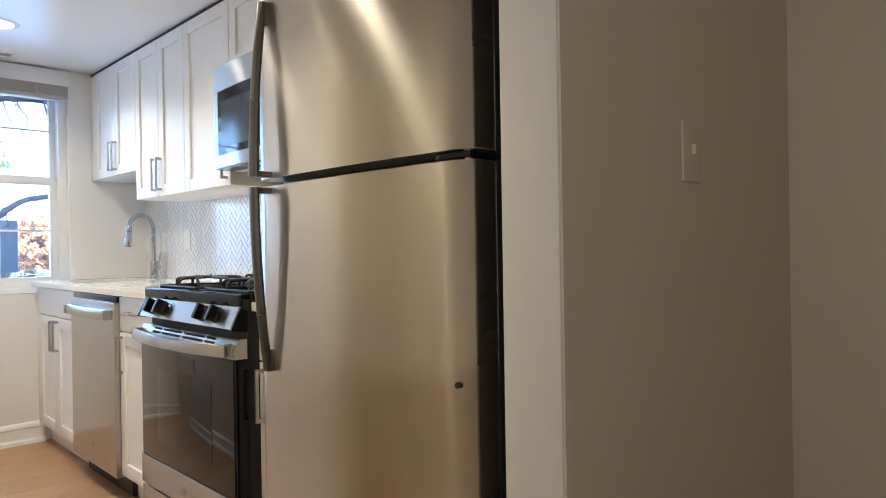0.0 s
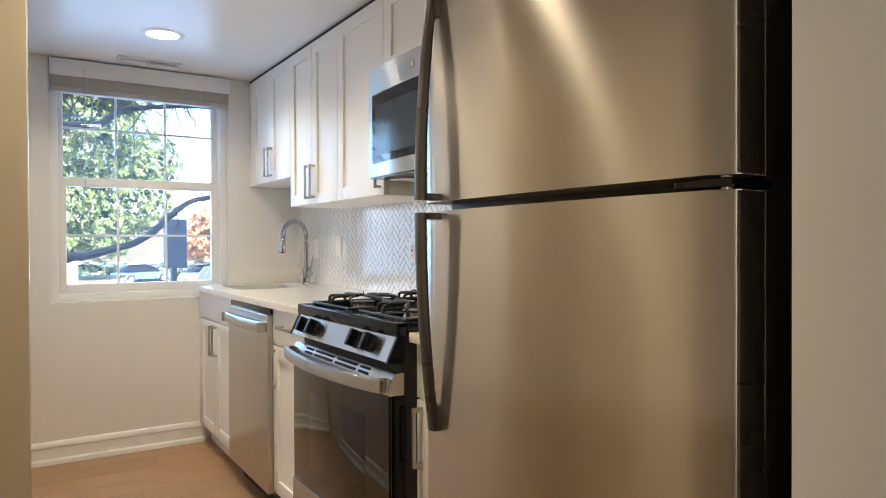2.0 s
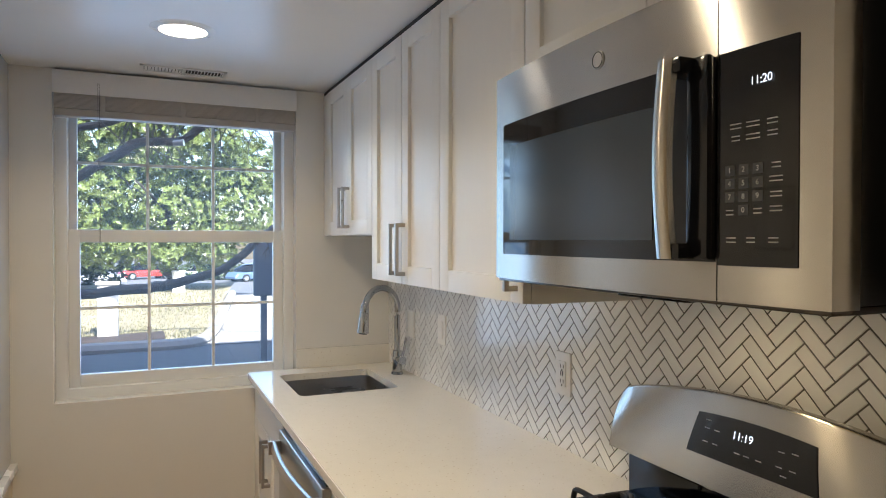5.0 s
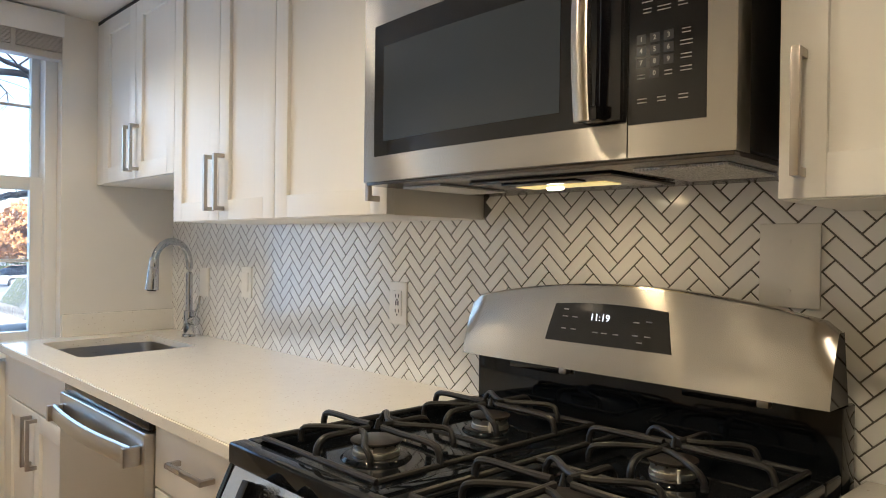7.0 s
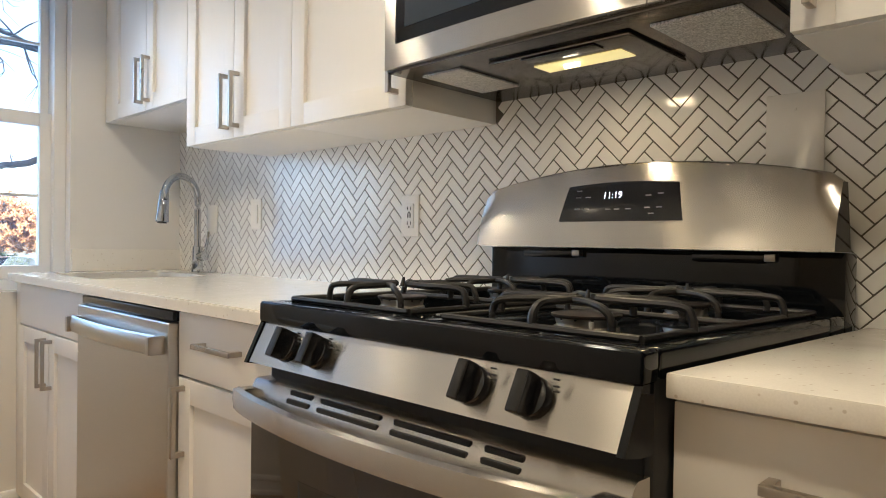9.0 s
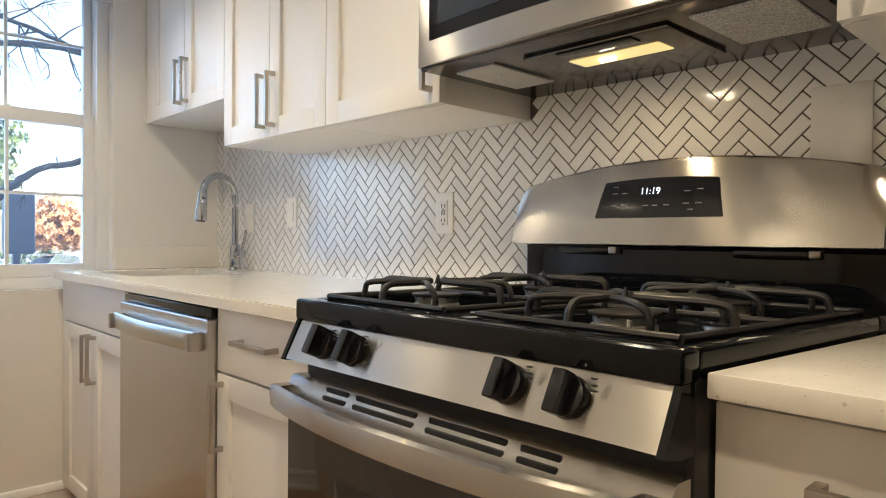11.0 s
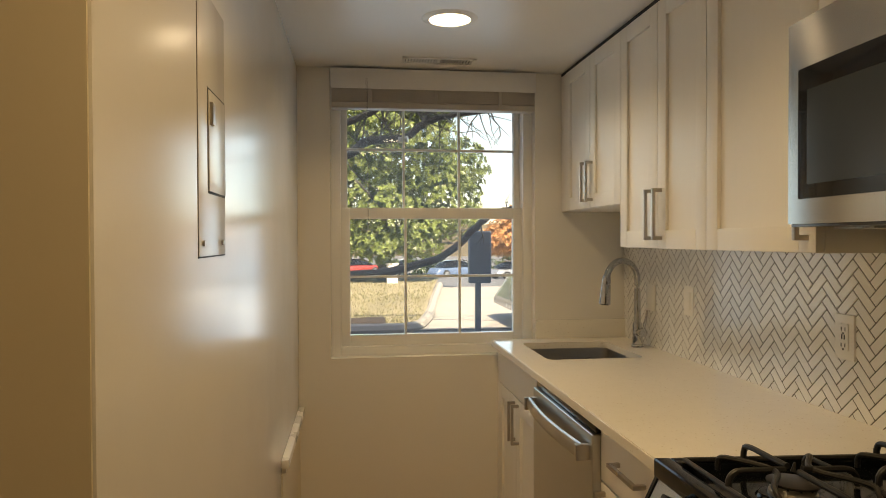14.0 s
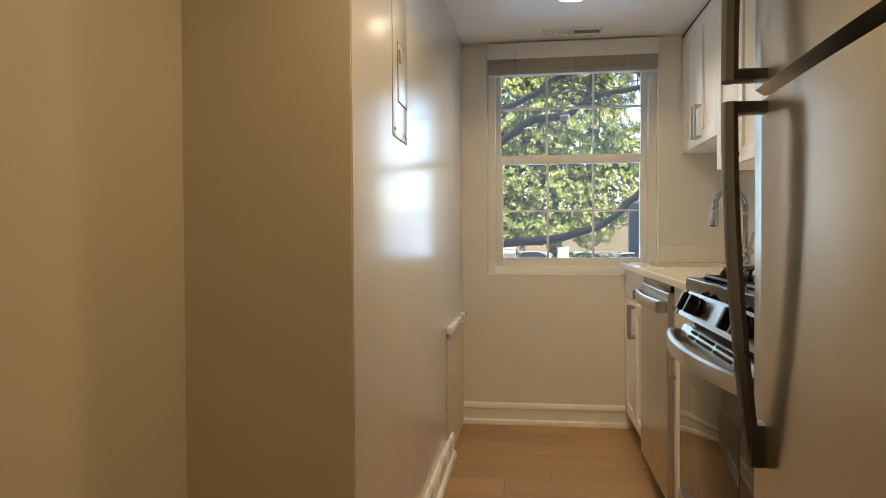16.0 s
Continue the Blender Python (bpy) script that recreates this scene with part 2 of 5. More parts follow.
def add_specks(m, color, scale, size):
    """Small flecks with a shape of their own in a stone surface."""
    n, l = m.node_tree.nodes, m.node_tree.links
    b = n["Principled BSDF"]
    old = b.inputs["Base Color"].links[0].from_socket
    tc, vo, ramp, mix = n.new("ShaderNodeTexCoord"), n.new("ShaderNodeTexVoronoi"), n.new("ShaderNodeValToRGB"), n.new("ShaderNodeMix")
    vo.inputs["Scale"].default_value = scale
    l.new(tc.outputs["Object"], vo.inputs["Vector"])
    ramp.color_ramp.elements[0].position, ramp.color_ramp.elements[0].color = size, (1, 1, 1, 1)
    ramp.color_ramp.elements[1].position, ramp.color_ramp.elements[1].color = size + 0.05, (0, 0, 0, 1)
    l.new(vo.outputs["Distance"], ramp.inputs[0])
    mix.data_type = "RGBA"
    l.new(ramp.outputs[0], mix.inputs[0])
    l.new(old, mix.inputs[6])
    mix.inputs[7].default_value = (*color, 1)
    l.new(mix.outputs[2], b.inputs["Base Color"])


add_specks(M["quartz"], (0.62, 0.56, 0.48), 60, 0.10)

# ---- mesh helpers ----


def bx(x0, x1, y0, y1, z0, z1, bevel=0.0, seg=2, bm=None):
    """A box between two corners, with rounded edges where asked."""
    own = bmesh.new()
    c = Vector(((x0 + x1) / 2, (y0 + y1) / 2, (z0 + z1) / 2))
    d = (abs(x1 - x0), abs(y1 - y0), abs(z1 - z0))
    bmesh.ops.create_cube(own, size=1, matrix=Matrix.Translation(c) @ Matrix.Diagonal((*d, 1)))
    if bevel:
        bmesh.ops.bevel(own, geom=own.edges[:], offset=min(bevel, min(d) * 0.45), segments=seg, affect="EDGES", profile=0.6)
        for f in own.faces:
            f.normal_update()
            if max(abs(f.normal.x), abs(f.normal.y), abs(f.normal.z)) > 0.9999:
                f.material_index = 1
    return merge(bm, own)


def merge(bm, own):
    if bm is None:
        return own
    tmp = bpy.data.meshes.new("tmp")
    own.to_mesh(tmp)
    own.free()
    bm.from_mesh(tmp)
    bpy.data.meshes.remove(tmp)
    return bm


def cyl(p0, p1, r0, r1=None, seg=24, bm=None, bevel=0.0):
    p0, p1 = Vector(p0), Vector(p1)
    own = bmesh.new()
    bmesh.ops.create_cone(own, cap_ends=True, segments=seg, radius1=r0, radius2=r0 if r1 is None else r1, depth=(p1 - p0).length,
                          matrix=Matrix.Translation((p0 + p1) / 2) @ (p1 - p0).to_track_quat("Z", "Y").to_matrix().to_4x4())
    if bevel:
        caps = [e for f in own.faces if len(f.verts) > 4 for e in f.edges]
        bmesh.ops.bevel(own, geom=list(set(caps)), offset=bevel, segments=2, affect="EDGES", profile=0.6)
    return merge(bm, own)


def smooth_path(points, steps=6):
    """Catmull-Rom through the points."""
    p = [Vector(q) for q in points]
    p = [p[0] * 2 - p[1], *p, p[-1] * 2 - p[-2]]
    out = []
    for i in range(1, len(p) - 2):
        for k in range(steps):
            t = k / steps
            out.append(0.5 * (2 * p[i] + (p[i + 1] - p[i - 1]) * t + (2 * p[i - 1] - 5 * p[i] + 4 * p[i + 1] - p[i + 2]) * t * t
                              + (3 * p[i] - p[i - 1] - 3 * p[i + 1] + p[i + 2]) * t ** 3))
    return out + [p[-2]]


def tube(points, radius, seg=10, bm=None, squash=1.0, cap=True):
    """A swept round bar; radius is a number or a function of 0..1."""
    bm = bm or bmesh.new()
    pts = [Vector(q) for q in points]
    up, rings = Vector((0, 0, 1)), []
    for i, p in enumerate(pts):
        d = (pts[min(i + 1, len(pts) - 1)] - pts[max(i - 1, 0)]).normalized()
        side = d.cross(up)
        side = side.normalized() if side.length > 1e-3 else (rings_side if i else Vector((0, 1, 0)))
        rings_side = side
        top = side.cross(d).normalized()
        r = radius(i / (len(pts) - 1)) if callable(radius) else radius
        rings.append([bm.verts.new(p + r * (math.cos(a) * side + squash * math.sin(a) * top)) for a in (2 * math.pi * k / seg for k in range(seg))])
    for a, b in zip(rings, rings[1:]):
        for k in range(seg):
            bm.faces.new((a[k], a[(k + 1) % seg], b[(k + 1) % seg], b[k]))
    if cap:
        bm.faces.new(rings[0][::-1])
        bm.faces.new(rings[-1])
    return bm


def sheet(nu, nv, f, bm=None):
    """A grid of faces over u, v in 0..1."""
    bm = bm or bmesh.new()
    v = [[bm.verts.new(f(i / nu, j / nv)) for j in range(nv + 1)] for i in range(nu + 1)]
    for i in range(nu):
        for j in range(nv):
            bm.faces.new((v[i][j], v[i + 1][j], v[i + 1][j + 1], v[i][j + 1]))
    return bm


def extrude_profile(profile, y0, y1, bm=None):
    """A closed (x, z) outline drawn out along y."""
    bm = bm or bmesh.new()
    a = [bm.verts.new((x, y0, z)) for x, z in profile]
    b = [bm.verts.new((x, y1, z)) for x, z in profile]
    for i in range(len(a)):
        j = (i + 1) % len(a)
        bm.faces.new((a[i], a[j], b[j], b[i]))
    bm.faces.new(a[::-1])
    bm.faces.new(b)
    bmesh.ops.recalc_face_normals(bm, faces=bm.faces[:])
    return bm


def to_object(name, bm, material, smooth=True):
    me = bpy.data.meshes.new(name)
    bmesh.ops.recalc_face_normals(bm, faces=bm.faces[:]) if len(bm.faces) < 4000 else None
    bm.to_mesh(me)
    bm.free()
    me.materials.append(material)
    if smooth:
        # material slot 1 marks the flat faces of bevelled boxes
        for p in me.polygons:
            p.use_smooth = p.material_index == 0
            p.material_index = 0
        me.set_sharp_from_angle(angle=radians(34))
    return new(name, me)


def thing(name, label, category, base, group="", kind=""):
    e = new(name)
    e.empty_display_size = 0.1
    e.location = base
    return tagged(e, label, category, group, kind)


def lean_back(mesh, parent):
    """The range stands slightly askew: its back is set over along the wall."""
    while parent.parent is not None:
        parent = parent.parent
    if parent.name == "gas_range":
        for v in (mesh.verts if isinstance(mesh, bmesh.types.BMesh) else mesh.vertices):
            v.co.y -= ASKEW * (v.co.x + 0.69)


ASKEW = 0.085


def part(name, bm, material, parent, label=""):
    lean_back(bm, parent)
    ob = to_object(name, bm, material)
    ob.parent = parent
    root, m = parent, Matrix.Identity(4)
    chain = []
    while root is not None:
        chain.append(root)
        root = root.parent
    for r in reversed(chain):
        m = m @ r.matrix_parent_inverse @ r.matrix_basis
    ob.matrix_parent_inverse = m.inverted()
    return tagged(ob, label)


def solid(name, bm, material, label="", category="", kind="", group=""):
    return tagged(to_object(name, bm, material), label, category, group, kind)


def words(name, text, size, m, material, parent, label="", bold=0.0):
    cu = bpy.data.curves.new("tmp", "FONT")
    cu.body, cu.size, cu.align_x, cu.align_y, cu.extrude, cu.offset = text, size, "CENTER", "CENTER", 0.0004, bold
    tmp = bpy.data.objects.new("tmp", cu)
    me = bpy.data.meshes.new_from_object(tmp)
    bpy.data.objects.remove(tmp)
    me.transform(m)
    lean_back(me, parent)
    me.materials.append(material)
    ob = new(name, me)
    ob.parent = parent
    ob.matrix_parent_inverse = Matrix.Translation(parent.location).inverted() if parent.parent is None else Matrix.Translation(parent.parent.location).inverted()
    return tagged(ob, label)



# ---- setting ----
WY, WX = 1.79, -1.545          # window wall, west wall
CT = 0.932                     # worktop height
solid("floor", bx(-4.3, 1.2, -5.1, WY + 0.02, -0.12, -0.008), M["subfloor"], "light oak plank floor", "floor", "structure")
solid("ceiling", bx(-4.3, 1.2, -5.1, WY + 0.2, CEIL, CEIL + 0.15), M["ceiling"], "white painted ceiling", "ceiling", "structure")
solid("wall_east", bx(-0.0050, 0.14, -1.98, WY + 0.3, 0, CEIL), M["grout"], "wall behind the cabinets, grouted", "wall", "structure")
bm = bx(-4, -1.40, WY, WY + 0.3, -0.5, CEIL)
bx(-0.447, -0.0036, WY, WY + 0.3, -0.5, CEIL, bm=bm)
bx(-1.40, -0.447, WY, WY + 0.3, -0.5, 0.862, 0.0, bm=bm)
north = solid("wall_north", bm, M["wall"], "off-white painted wall with a window recess", "wall", "structure")
solid("wall_west", bx(-1.95, WX, -0.615, WY, 0, CEIL, 0.004), M["enamel"], "glossy off-white painted side wall", "wall", "structure")
solid("wall_hall_west", bx(-2.1, -1.95, -2.35, -0.6, 0, CEIL), M["hall"], "beige painted hall wall", "wall", "structure")
solid("wall_stub", bx(-0.884, 0.20, -2.09, -1.98, 0, CEIL, 0.004), M["wall"], "off-white wall end beside the fridge", "wall", "structure")
# darker skins put the shade of these two hall faces into colour
solid("wall_hall_north", bx(-1.9505, WX - 0.004, -0.6185, -0.6145, 0.0, CEIL), M["hall"], "beige skin on the hall face of the side wall, shade in its colour", "wall", "structure")
solid("wall_hall_stub", bx(-0.880, 0.06, -2.0935, -2.0895, 0.0, CEIL), M["hall"], "beige skin on the hall face of the wall end, shade in its colour", "wall", "structure")
solid("wall_hall_east", bx(0.06, 0.20, -5.0, -2.09, 0, CEIL), M["hall"], "beige painted hall wall", "wall", "structure")
# the next two are unseen walls, closing a room added west of the hall
solid("wall_room_west", bx(-4.3, -4.05, -5.1, -2.2, 0, CEIL), M["hall"], "unseen wall closing the room added beside the hall", "wall", "structure")
solid("wall_room_north", bx(-4.05, -2.1, -2.35, -2.2, 0, CEIL), M["hall"], "unseen wall closing the room added beside the hall", "wall", "structure")
solid("wall_hall_south", bx(-4.05, 0.2, -5.1, -4.8, 0, CEIL), M["hall"], "beige painted hall wall", "wall", "structure")
# the storeys above, which keep the window side in shade
solid("facade_upper", bx(-14, 14, WY, WY + 0.3, CEIL + 0.16, 7.6), M["facade"], "brick upper wall of the building", "facade", "structure")
bm = bx(-14, -4, WY, WY + 0.3, -0.5, CEIL + 0.16)
bx(0.14, 14, WY, WY + 0.3, -0.5, CEIL + 0.16, bm=bm)
solid("facade_lower", bm, M["facade"], "brick lower wall of the building", "facade", "structure")


def skirting(name, axis, a, b, at, sign):
    """Baseboard with a moulded top and a shoe, along x or y."""
    prof = [(0, 0), (0.030, 0), (0.030, 0.010), (0.026, 0.022), (0.014, 0.030), (0.013, 0.086), (0.018, 0.092), (0.018, 0.106), (0.010, 0.118), (0, 0.122)]
    bm = extrude_profile(prof, a, b)
    if axis == "y":
        bm.transform(Matrix.Translation((at, 0, 0)) @ Matrix.Diagonal((sign, 1, 1, 1)))
    else:
        bm.transform(Matrix.Translation((0, at, 0)) @ Matrix(((0, 1, 0, 0), (-1, 0, 0, 0), (0, 0, 1, 0), (0, 0, 0, 1))))
    return solid(name, bm, M["trim"], "white painted baseboard with shoe moulding", "baseboard", "structure")


skirting("baseboard_north", "x", WX + 0.002, -0.60, WY, -1)
skirting("baseboard_west", "y", -0.615, 1.19, WX, 1)
skirting("baseboard_hall_west", "y", -2.35, -0.619, -1.95, 1)
# boxed-in section of the west wall with a cap moulding
bx_ = bx(WX, WX + 0.004, 1.03, WY, 0.0, 0.60)
solid("wall_patch", bx_, M["hall"], "flat beige boxed-in wall section", "wall", "structure")
bm = bx(WX, WX + 0.026, 1.03, WY - 0.02, 0.622, 0.652, 0.003)
bx(WX, WX + 0.014, 1.05, WY - 0.02, 0.600, 0.622, 0.002, bm=bm)
solid("trim_west", bm, M["trim"], "white painted cap moulding on the side wall", "trim", "structure")

# window: frame in the recess, two sashes with muntins
win = thing("window_1", "white vinyl double-hung window with divided panes", "window", (-0.92, WY + 0.09, 0.862), kind="structure")
X0, X1 = -1.40, -0.447
bm = bx(X0, -1.355, WY + 0.055, WY + 0.20, 0.862, CEIL, 0.003)
bx(-0.490, X1, WY + 0.055, WY + 0.20, 0.862, CEIL, 0.003, bm=bm)
bx(-1.355, -0.490, WY + 0.055, WY + 0.20, 2.12, CEIL, 0.003, bm=bm)
part("window_frame", bm, M["vinyl"], win)
bm = bx(-1.355, -0.490, WY + 0.055, WY + 0.20, 0.862, 0.905, 0.003)
part("window_sill", bm, M["vinyl"], win)


def sash(name, x0, x1, z0, z1, y, rail_b, rail_t, stile):
    bm = bx(x0, x0 + stile, y, y + 0.035, z0, z1, 0.003)
    bx(x1 - stile, x1, y, y + 0.035, z0, z1, 0.003, bm=bm)
    bx(x0 + stile, x1 - stile, y, y + 0.035, z0, z0 + rail_b, 0.003, bm=bm)
    bx(x0 + stile, x1 - stile, y, y + 0.035, z1 - rail_t, z1, 0.003, bm=bm)
    s = part(name, bm, M["vinyl"], win)
    gx0, gx1, gz0, gz1 = x0 + stile, x1 - stile, z0 + rail_b, z1 - rail_t
    for k in (1, 2):
        cx = gx0 + (gx1 - gx0) * k / 3
        part("muntin", bx(cx - 0.006, cx + 0.006, y + 0.010, y + 0.024, gz0, gz1, 0.002), M["vinyl"], s)
    cz = (gz0 + gz1) / 2
    part("muntin", bx(gx0, gx1, y + 0.011, y + 0.023, cz - 0.006, cz + 0.006, 0.002), M["vinyl"], s)
    g = part("pane", bx(gx0, gx1, y + 0.026, y + 0.029, gz0, gz1), M["glass"], s)
    g.visible_shadow = False


sash("lower_sash", -1.355, -0.490, 0.905, 1.553, WY + 0.085, 0.050, 0.052, 0.042)
sash("upper_sash", -1.355, -0.490, 1.515, 2.14, WY + 0.125, 0.040, 0.03, 0.030)

# raised venetian blind in the top of the recess
blind = thing("window_blind", "white vinyl venetian blind raised to the top", "blind", (-0.92, WY - 0.02, 2.0))
part("headrail", bx(X0 + 0.004, X1 - 0.004, WY - 0.030, WY + 0.03, 2.128, 2.178, 0.004), M["blind"], blind)
part("valance", bx(X0 + 0.003, X1 - 0.003, WY - 0.036, WY - 0.031, 2.085, 2.176, 0.002), M["blind"], blind)
# stack, rail and tapes take the shaded copy of the vinyl
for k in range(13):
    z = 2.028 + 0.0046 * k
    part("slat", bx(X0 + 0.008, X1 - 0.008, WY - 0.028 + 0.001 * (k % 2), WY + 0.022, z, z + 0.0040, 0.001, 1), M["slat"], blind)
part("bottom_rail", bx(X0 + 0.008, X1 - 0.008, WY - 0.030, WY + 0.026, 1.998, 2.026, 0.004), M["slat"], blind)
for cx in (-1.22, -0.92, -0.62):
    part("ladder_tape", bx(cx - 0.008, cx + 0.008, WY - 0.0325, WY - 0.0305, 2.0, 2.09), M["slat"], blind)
part("tilt_wand", cyl((-1.235, WY - 0.045, 2.13), (-1.232, WY - 0.04, 1.46), 0.0035, seg=10), M["clear"], blind, "clear plastic wand")

# ceiling fixtures


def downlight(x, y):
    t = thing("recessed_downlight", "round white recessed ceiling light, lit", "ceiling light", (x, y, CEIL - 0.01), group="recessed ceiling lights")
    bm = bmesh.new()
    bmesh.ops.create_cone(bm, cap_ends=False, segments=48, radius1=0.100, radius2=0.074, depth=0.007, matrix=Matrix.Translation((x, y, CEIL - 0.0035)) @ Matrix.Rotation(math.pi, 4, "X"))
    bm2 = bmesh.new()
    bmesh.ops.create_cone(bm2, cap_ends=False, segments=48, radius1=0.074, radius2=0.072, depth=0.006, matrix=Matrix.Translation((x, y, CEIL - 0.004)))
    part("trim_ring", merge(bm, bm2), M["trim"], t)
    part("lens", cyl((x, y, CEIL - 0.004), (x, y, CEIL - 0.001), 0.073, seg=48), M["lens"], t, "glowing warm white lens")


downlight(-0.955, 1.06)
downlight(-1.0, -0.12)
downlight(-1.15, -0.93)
vent = thing("ceiling_vent", "white louvred ceiling air vent", "vent", (-0.91, 1.60, CEIL - 0.01))
VX0, VX1, VY0, VY1 = -1.085, -0.765, 1.570, 1.670
bm = bx(VX0, VX1, VY0, VY0 + 0.014, CEIL - 0.006, CEIL, 0.001)
bx(VX0, VX1, VY1 - 0.014, VY1, CEIL - 0.006, CEIL, 0.001, bm=bm)
bx(VX0, VX0 + 0.014, VY0, VY1, CEIL - 0.006, CEIL, 0.001, bm=bm)
bx(VX1 - 0.014, VX1, VY0, VY1, CEIL - 0.006, CEIL, 0.001, bm=bm)
bx(-0.932, -0.918, VY0, VY1, CEIL - 0.007, CEIL, 0.001, bm=bm)
part("frame", bm, M["trim"], vent)
# no duct is built: a dark sheet carries its shade in the colour
part("backing", bx(VX0 + 0.01, VX1 - 0.01, VY0 + 0.01, VY1 - 0.01, CEIL - 0.0012, CEIL - 0.0002), M["slot"], vent, "dark sheet standing for the unlit duct behind the slats")
for side, tilt in ((0, 0.0035), (1, -0.0035)):
    for k in range(11):
        cx = (VX0 + 0.02 if side == 0 else -0.912) + 0.0125 * k
        b = bmesh.new()
        sheet(1, 1, lambda u, v: (cx + tilt * (2 * u - 1) + 0.004 * u, VY0 + 0.014 + (VY1 - VY0 - 0.028) * v, CEIL - 0.0065 + 0.005 * u), b)
        part("slat", b, M["trim"], vent)

# breaker panel on the west wall
pan = thing("breaker_panel", "painted-over metal breaker panel with a small door", "electrical panel", (WX, -0.07, 1.375))
part("cover", bx(WX, WX + 0.0016, -0.175, 0.048, 1.378, 1.83, 0.0008), M["enamel"], pan)
pd = part("door", bx(WX + 0.0019, WX + 0.0038, -0.103, 0.043, 1.490, 1.665, 0.0010), M["enamel"], pan)
# dark strips laid on for the shade in the gaps of door and cover
for y0, y1, z0, z1 in ((-0.107, -0.102, 1.486, 1.669), (0.042, 0.046, 1.486, 1.669), (-0.102, 0.042, 1.486, 1.4905), (-0.102, 0.042, 1.6645, 1.669)):
    part("gap", bx(WX + 0.0012, WX + 0.0021, y0, y1, z0, z1), M["slot"], pan, "dark strip standing for the shaded gap round the door")
part("gap", bx(WX - 0.0005, WX + 0.0009, -0.178, 0.050, 1.3755, 1.3785), M["slot"], pan, "dark strip standing for the shaded gap under the cover")
part("gap", bx(WX - 0.0005, WX + 0.0009, -0.1775, -0.1745, 1.378, 1.83), M["grout"], pan)
part("latch", bx(WX + 0.0035, WX + 0.010, -0.098, -0.078, 1.605, 1.645, 0.002), M["nickel"], pd, "small metal latch")
for y, z in ((-0.15, 1.40), (0.01, 1.40)):
    part("screw", cyl((WX + 0.002, y, z), (WX + 0.006, y, z), 0.005, seg=12), M["nickel"], pan)


def wall_plate(name, label, y0, y1, z0, z1, x, sign=-1):
    t = thing(name, label, "wall plate", (x, (y0 + y1) / 2, z0))
    part("plate", bx(x, x + sign * 0.0065, y0, y1, z0, z1, 0.0025), M["plastic"], t)
    return t


TX = -0.0055                    # face that the plates sit on
t = wall_plate("switch_plate", "white single rocker switch plate on tiles", 1.445, 1.520, 1.09, 1.205, TX)
t = wall_plate("switch_plate", "white single rocker switch plate on tiles", 1.115, 1.185, 1.105, 1.220, TX)
part("rocker", bx(TX - 0.006, TX - 0.010, 1.133, 1.167, 1.128, 1.197, 0.001), M["plastic"], t)
t = wall_plate("outlet", "white duplex outlet with USB ports on tiles", 0.278, 0.350, 1.083, 1.203, TX)
f = part("receptacle", bx(TX - 0.006, TX - 0.009, 0.297, 0.331, 1.108, 1.178, 0.002), M["plastic"], t)
for cz in (1.122, 1.164):
    for dy in (-0.007, 0.007):
        part("slot", bx(TX - 0.0088, TX - 0.0094, 0.314 + dy - 0.0014, 0.314 + dy + 0.0014, cz - 0.005, cz + 0.005), M["slot"], f)
    part("slot", cyl((TX - 0.0088, 0.314, cz - 0.011), (TX - 0.0094, 0.314, cz - 0.011), 0.0028, seg=10), M["slot"], f)
for dy in (-0.0045, 0.0045):
    part("usb_port", bx(TX - 0.0088, TX - 0.0095, 0.314 + dy - 0.002, 0.314 + dy + 0.002, 1.137, 1.150), M["slot"], f)
t = wall_plate("blank_plate", "blank white square cover plate on tiles", -0.757, -0.657, 1.205, 1.352, TX)
for z in (1.235, 1.322):
    part("screw", cyl((TX - 0.006, -0.707, z), (TX - 0.0078, -0.707, z), 0.0035, seg=10), M["plastic"], t)
# hall light switch, on the face towards the hall
t = thing("light_switch", "plain light switch plate painted like the wall", "switch", (-0.47, -2.09, 1.20))
part("plate", bx(-0.505, -0.430, -2.0985, -2.0937, 1.208, 1.322, 0.002), M["hall"], t)
part("toggle", bx(-0.473, -0.463, -2.107, -2.098, 1.258, 1.278, 0.003), M["hall"], t)

# ---- cabinets ----
UF, BF = -0.322, -0.632         # front planes of wall and base cabinet doors


def pull(parent, x, y, z, length, vertical=True):
    """Square bar pull on two posts."""
    r = 0.0055
    if vertical:
        bm = bx(x - 0.033, x - 0.022, y - r, y + r, z, z + length, 0.0015)
        for q in (z, z + length - 0.012):
            bx(x - 0.024, x, y - r, y + r, q, q + 0.012, 0.001, bm=bm)
    else:
        bm = bx(x - 0.033, x - 0.022, y, y + length, z - r, z + r, 0.0015)
        for q in (y, y + length - 0.012):
            bx(x - 0.024, x, q, q + 0.012, z - r, z + r, 0.001, bm=bm)
    part("handle", bm, M["nickel"], parent, "brushed nickel bar handle")


